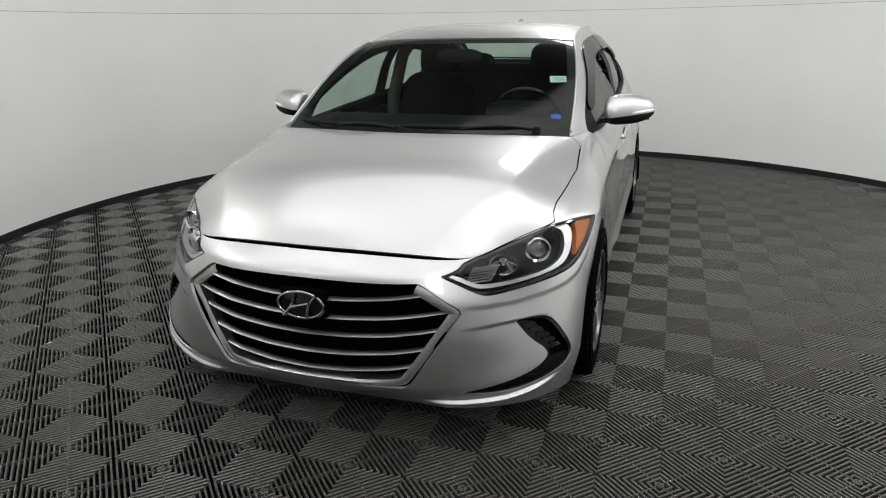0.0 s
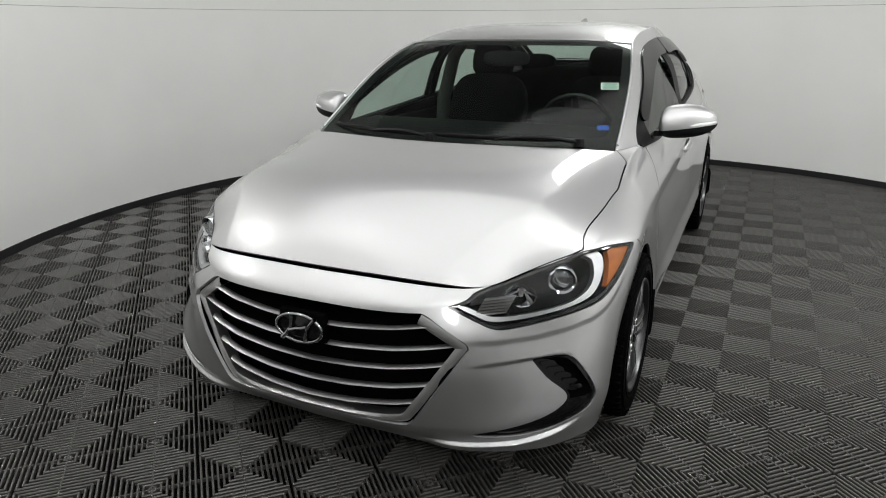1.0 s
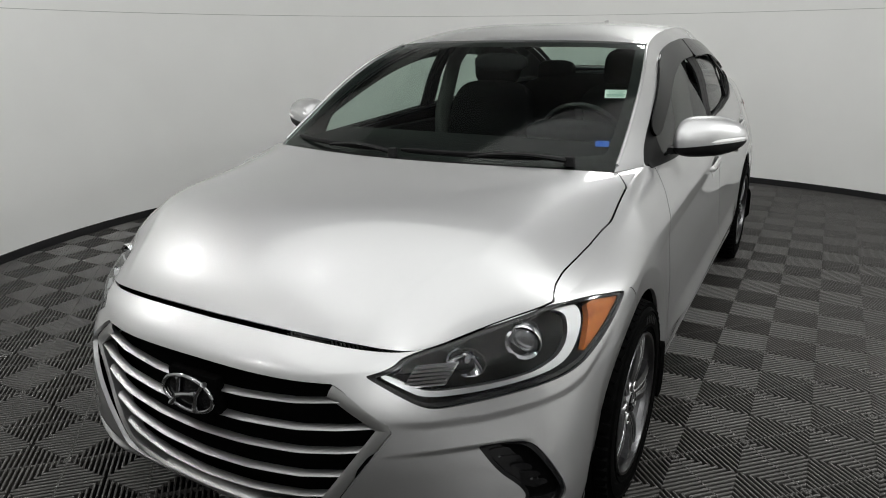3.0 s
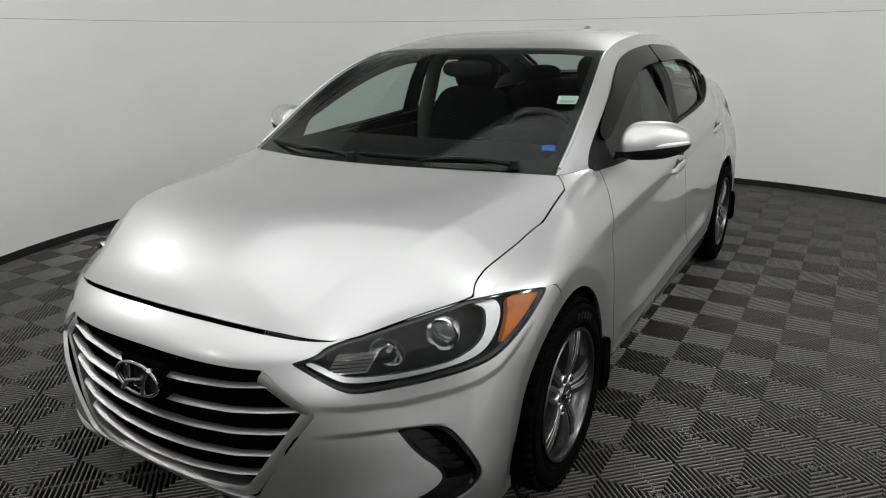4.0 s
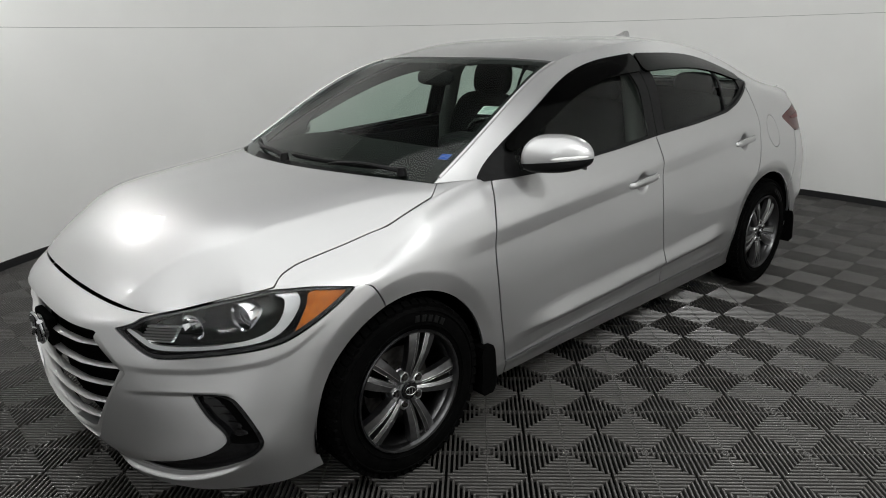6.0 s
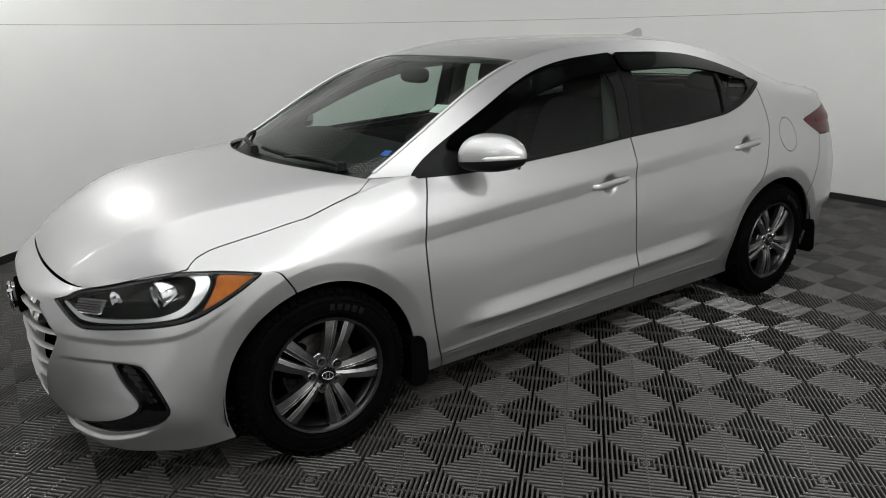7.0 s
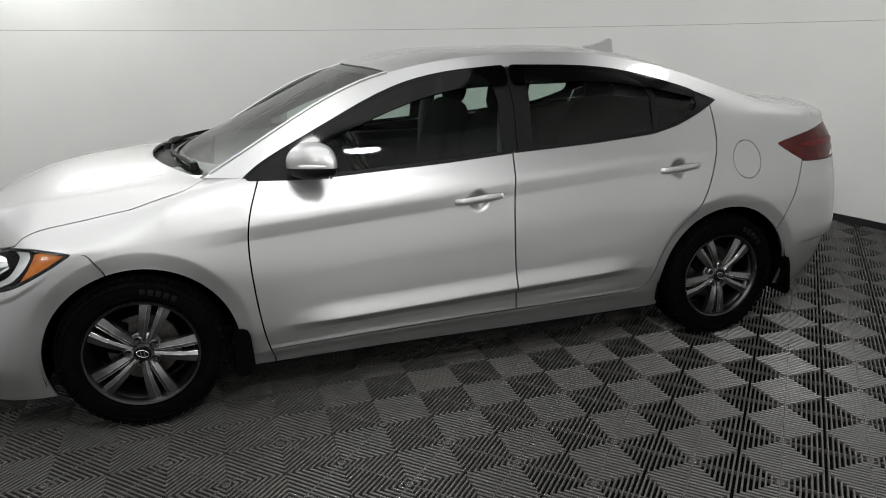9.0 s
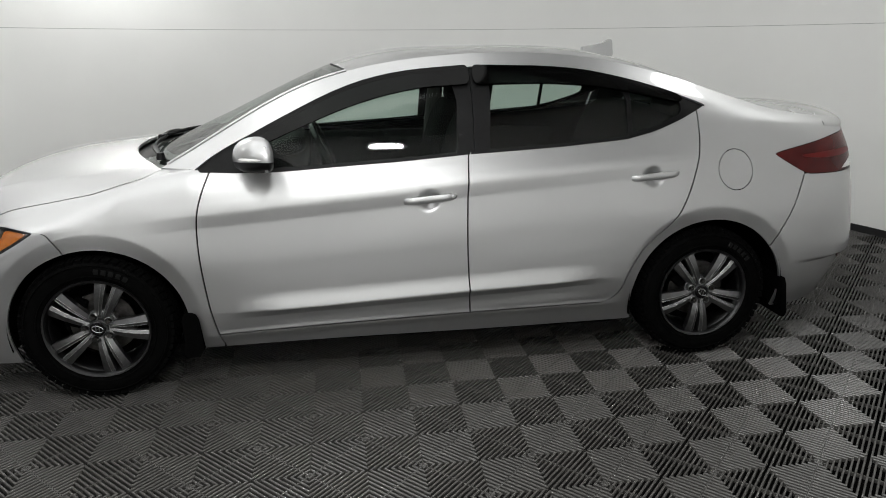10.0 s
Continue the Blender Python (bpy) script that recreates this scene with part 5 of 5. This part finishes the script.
# ---- cabin ----
def cushion(bm, m, sx, sy, sz, power=4.0, n=14):
    """A rounded block (superellipsoid) under the matrix m."""
    def sp(v, e):
        return math.copysign(abs(v) ** e, v)
    e = 2 / power
    rows = []
    for i in range(n + 1):
        a = -math.pi / 2 + math.pi * i / n
        rows.append([bm.verts.new(m @ Vector((sx / 2 * sp(math.cos(a), e) * sp(math.cos(b), e), sy / 2 * sp(math.cos(a), e) * sp(math.sin(b), e), sz / 2 * sp(math.sin(a), e)))) for b in [2 * math.pi * k / (2 * n) for k in range(2 * n)]])
    for a, b in zip(rows, rows[1:]):
        for k in range(2 * n):
            f = (a[k], a[(k + 1) % (2 * n)], b[(k + 1) % (2 * n)], b[k])
            bm.faces.new(f)
    bmesh.ops.remove_doubles(bm, verts=bm.verts, dist=1e-5)


def front_seat(x):
    bm = bmesh.new()
    cushion(bm, pose(x, 1.28, .50, 6), .50, .52, .18)
    seat = bm_part("front_seat", bm, SEAT, car, "charcoal cloth front seat")
    bm = bmesh.new()
    cushion(bm, pose(x, 1.60, .82, -16), .50, .16, .66)
    bm_part("backrest", bm, SEAT, seat)
    bm = bmesh.new()
    cushion(bm, pose(x, 1.71, 1.215, -10), .27, .10, .20, 3.2)
    bm_part("headrest", bm, SEAT, seat)
    for dx in (-.06, .06):
        bm = bmesh.new()
        add_tube(bm, [(x + dx, 1.675, 1.09), (x + dx, 1.70, 1.16)], .006, 8)
        bm_part("headrest_post", bm, CHROME, seat)


front_seat(.37)
front_seat(-.37)
bm = bmesh.new()
cushion(bm, pose(0, 2.26, .52, 5), 1.28, .5, .2)
bench = bm_part("rear_bench", bm, SEAT, car, "charcoal cloth rear bench seat")
bm = bmesh.new()
cushion(bm, pose(0, 2.58, .84, -20), 1.28, .16, .62)
bm_part("backrest", bm, SEAT, bench)
for x in (-.38, .38):
    bm = bmesh.new()
    cushion(bm, pose(x, 2.68, 1.15, -14), .26, .10, .14, 3.2)
    bm_part("headrest", bm, SEAT, bench)
bm = bmesh.new()
add_box(bm, box_at(0, 2.90, 1.03, 1.2, .42, .03), .01)
bm_part("parcel_shelf", bm, TRIM, car)
# Dashboard: a rounded profile swept across the cabin.
bm = bmesh.new()
prof = chaikin([(.30, .60), (.30, .945), (.38, .972), (.50, .985), (.72, .985), (.82, .955), (.86, .88), (.82, .72), (.80, .55)], 2)
add_prism(bm, [(y, z) for y, z in prof], Matrix(((0, 0, 1, -.635), (1, 0, 0, 0), (0, 1, 0, 0), (0, 0, 0, 1))), Matrix(((0, 0, 1, .635), (1, 0, 0, 0), (0, 1, 0, 0), (0, 0, 0, 1))))
dash = bm_part("dashboard", bm, TRIM, car, "dark grey moulded dashboard")
bm = bmesh.new()
cushion(bm, pose(.37, .80, 1.0, 8), .36, .16, .09, 3)
bm_part("instrument_hood", bm, TRIM, dash)
bm = bmesh.new()
wm = pose(.37, .98, .93, -66)
ring = [wm @ Vector((.185 * math.cos(t), .185 * math.sin(t), 0)) for t in np.linspace(0, 2 * math.pi, 48, endpoint=False)]
add_tube(bm, ring, .015, 10, True)
sw = bm_part("steering_wheel", bm, GLOSS_BLACK, car, "black steering wheel")
bm = bmesh.new()
cushion(bm, wm @ pose(0, -.02, -.02), .17, .14, .06, 3)
for a in (0, 180, 270):
    add_box(bm, wm @ pose(0, 0, -.008, 0, 0, a) @ box_at(.11, 0, 0, .14, .035, .012), .003)
bm_part("wheel_boss", bm, TRIM, sw)
bm = bmesh.new()
cushion(bm, pose(0, .93, 1.268, -10), .25, .035, .075, 3)
bm_part("interior_mirror", bm, TRIM, car, "black interior rear-view mirror")
for sign in (1, -1):
    bm = bmesh.new()
    add_box(bm, box_at(sign * .765, 1.50, .62, .05, 1.86, .60), .01)
    bm_part("door_trim", bm, TRIM, car, "dark grey inner door trim")
    bm = bmesh.new()
    add_tube(bm, [(sign * .68, 1.60, .60), (sign * .67, 1.61, .98), (sign * .605, 1.63, 1.25), (sign * .53, 1.64, 1.34)], [.05, .045, .04, .03], 10)
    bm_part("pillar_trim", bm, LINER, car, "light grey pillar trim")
bm = bmesh.new()
add_box(bm, box_at(0, 1.5, .36, 1.5, 2.6, .06))
bm_part("cabin_floor", bm, DARK, car)


# ---- stickers on the windscreen ----
def sticker(name, x, y, z, w, h, mat, label):
    bm = bmesh.new()
    m = pose(x, y, z, 26, 0, 14)
    add_box(bm, m @ box_at(0, 0, 0, w, h, .0012))
    return bm_part(name, bm, mat, windscreen, label), m


m = sticker("paper_sticker", .576, .698, 1.167, .078, .058, PAPER, "white printed paper sticker")[1]
bm = bmesh.new()
for k, (w, dy) in enumerate(((.06, .020), (.064, .012), (.05, .004), (.066, -.005), (.058, -.013), (.062, -.021))):
    add_box(bm, m @ box_at(0, dy, .001, w, .003, .001))
sticker("blue_tag", .617, .421, 1.022, .046, .034, BLUE, "small blue sticker")
ob = bm_part("sticker_print", bm, PRINT, windscreen, "rows of small print as bars")


# ---- floor tiles ----
SIDE_LEN = 0.2857
PITCH = SIDE_LEN / 16


def tile_mesh():
    """A ribbed tile centred at the origin: in each quarter the ribs run square to its edge."""
    v, f = [], []

    def add(quad_points):
        k = len(v)
        v.extend(quad_points)
        return k

    h = SIDE_LEN / 2 - 0.0006
    for q in range(4):
        c, s = math.cos(q * math.pi / 2), math.sin(q * math.pi / 2)
        turn = lambda x, y, z: (c * x - s * y, s * x + c * y, z)
        for i in range(16):
            x0 = -SIDE_LEN / 2 + (i + 0.28) * PITCH
            x1 = x0 + 0.44 * PITCH
            xm = max(abs(x0), abs(x1))
            lo0, lo1 = -h, -h
            hi0, hi1 = -abs(x0) - 0.0006, -abs(x1) - 0.0006
            if hi0 - lo0 < 0.001 or hi1 - lo1 < 0.001:
                hi0, hi1 = max(hi0, lo0 + 0.001), max(hi1, lo1 + 0.001)
            b = 0.0017
            k = add([turn(x0, lo0, -.017), turn(x1, lo1, -.017), turn(x1, hi1, -.017), turn(x0, hi0, -.017),
                     turn(x0, lo0, -.0024), turn(x1, lo1, -.0024), turn(x1, hi1, -.0024), turn(x0, hi0, -.0024),
                     turn(x0 + b, lo0 + .0004, 0), turn(x1 - b, lo1 + .0004, 0), turn(x1 - b, hi1, 0), turn(x0 + b, hi0, 0)])
            f.append((k + 8, k + 9, k + 10, k + 11))
            for low in (k, k + 4):
                f.extend([(low, low + 1, low + 5, low + 4), (low + 1, low + 2, low + 6, low + 5), (low + 3, low, low + 4, low + 7)])
            f.append((k + 6, k + 7, k + 11, k + 10))
    # a lower rim along the tile's edge
    for q in range(4):
        c, s = math.cos(q * math.pi / 2), math.sin(q * math.pi / 2)
        k = add([(c * x - s * y, s * x + c * y, z) for x, y, z in ((-h, -h, -.002), (h, -h, -.002), (h - .002, -h + .002, -.002), (-h + .002, -h + .002, -.002), (-h + .002, -h + .002, -.016), (h - .002, -h + .002, -.016))])
        f.extend([(k, k + 1, k + 2, k + 3), (k + 3, k + 2, k + 5, k + 4)])
    # thin webs under the ribs, coloured for the slots' shade, and the joint's raised edge
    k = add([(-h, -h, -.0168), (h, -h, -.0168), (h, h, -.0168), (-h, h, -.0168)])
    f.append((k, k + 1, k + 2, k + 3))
    return v, f


TV, TF = tile_mesh()
tile = bpy.data.meshes.new("floor_tile")
tile.from_pydata(TV, [], TF)
tile.materials.append(TILE)
tile.materials.append(SUBFLOOR_SHADE)
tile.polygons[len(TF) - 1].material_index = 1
STEP, GX, GY, GTURN = 0.2020, 0.9732, 0.6754, 0.00366
rest_v, rest_f, near = [], [], []
tv = np.array(TV)
for i in range(-40, 42):
    for j in range(-40, 42):
        if (i + j) % 2:
            continue
        # tile middles sit between the corner points
        gx, gy = i * STEP + STEP, j * STEP
        x = GX + math.cos(GTURN) * gx - math.sin(GTURN) * gy
        y = GY + math.sin(GTURN) * gx + math.cos(GTURN) * gy
        if inside_of(PLAN, np.array([(x, y)]))[0] < -0.16:
            continue
        near.append((math.hypot(x - 1.9, (y - 0.9) * .8) + (2 if abs(x) < .75 and -.6 < y < 3.4 else 0), x, y))
near.sort()
for k, (_, x, y) in enumerate(near):
    turn = radians(45) + GTURN
    if k < 300:
        ob = new("tile", tile)
        ob.parent = floor
        ob.matrix_basis = pose(x, y, 0, 0, 0, math.degrees(turn))
    else:
        c, s = math.cos(turn), math.sin(turn)
        n = len(rest_v) * len(TV)
        rest_v.append(np.stack([x + c * tv[:, 0] - s * tv[:, 1], y + s * tv[:, 0] + c * tv[:, 1], tv[:, 2]], 1))
        rest_f += [tuple(i + n for i in f) for f in TF]
me = bpy.data.meshes.new("tile_field")
me.from_pydata(np.concatenate(rest_v).tolist(), [], rest_f)
me.materials.append(TILE)
me.materials.append(SUBFLOOR_SHADE)
for i in range(len(TF) - 1, len(rest_f), len(TF)):
    me.polygons[i].material_index = 1
tagged(link("tile_field", me, floor), "further ribbed floor tiles", kind="stuff")
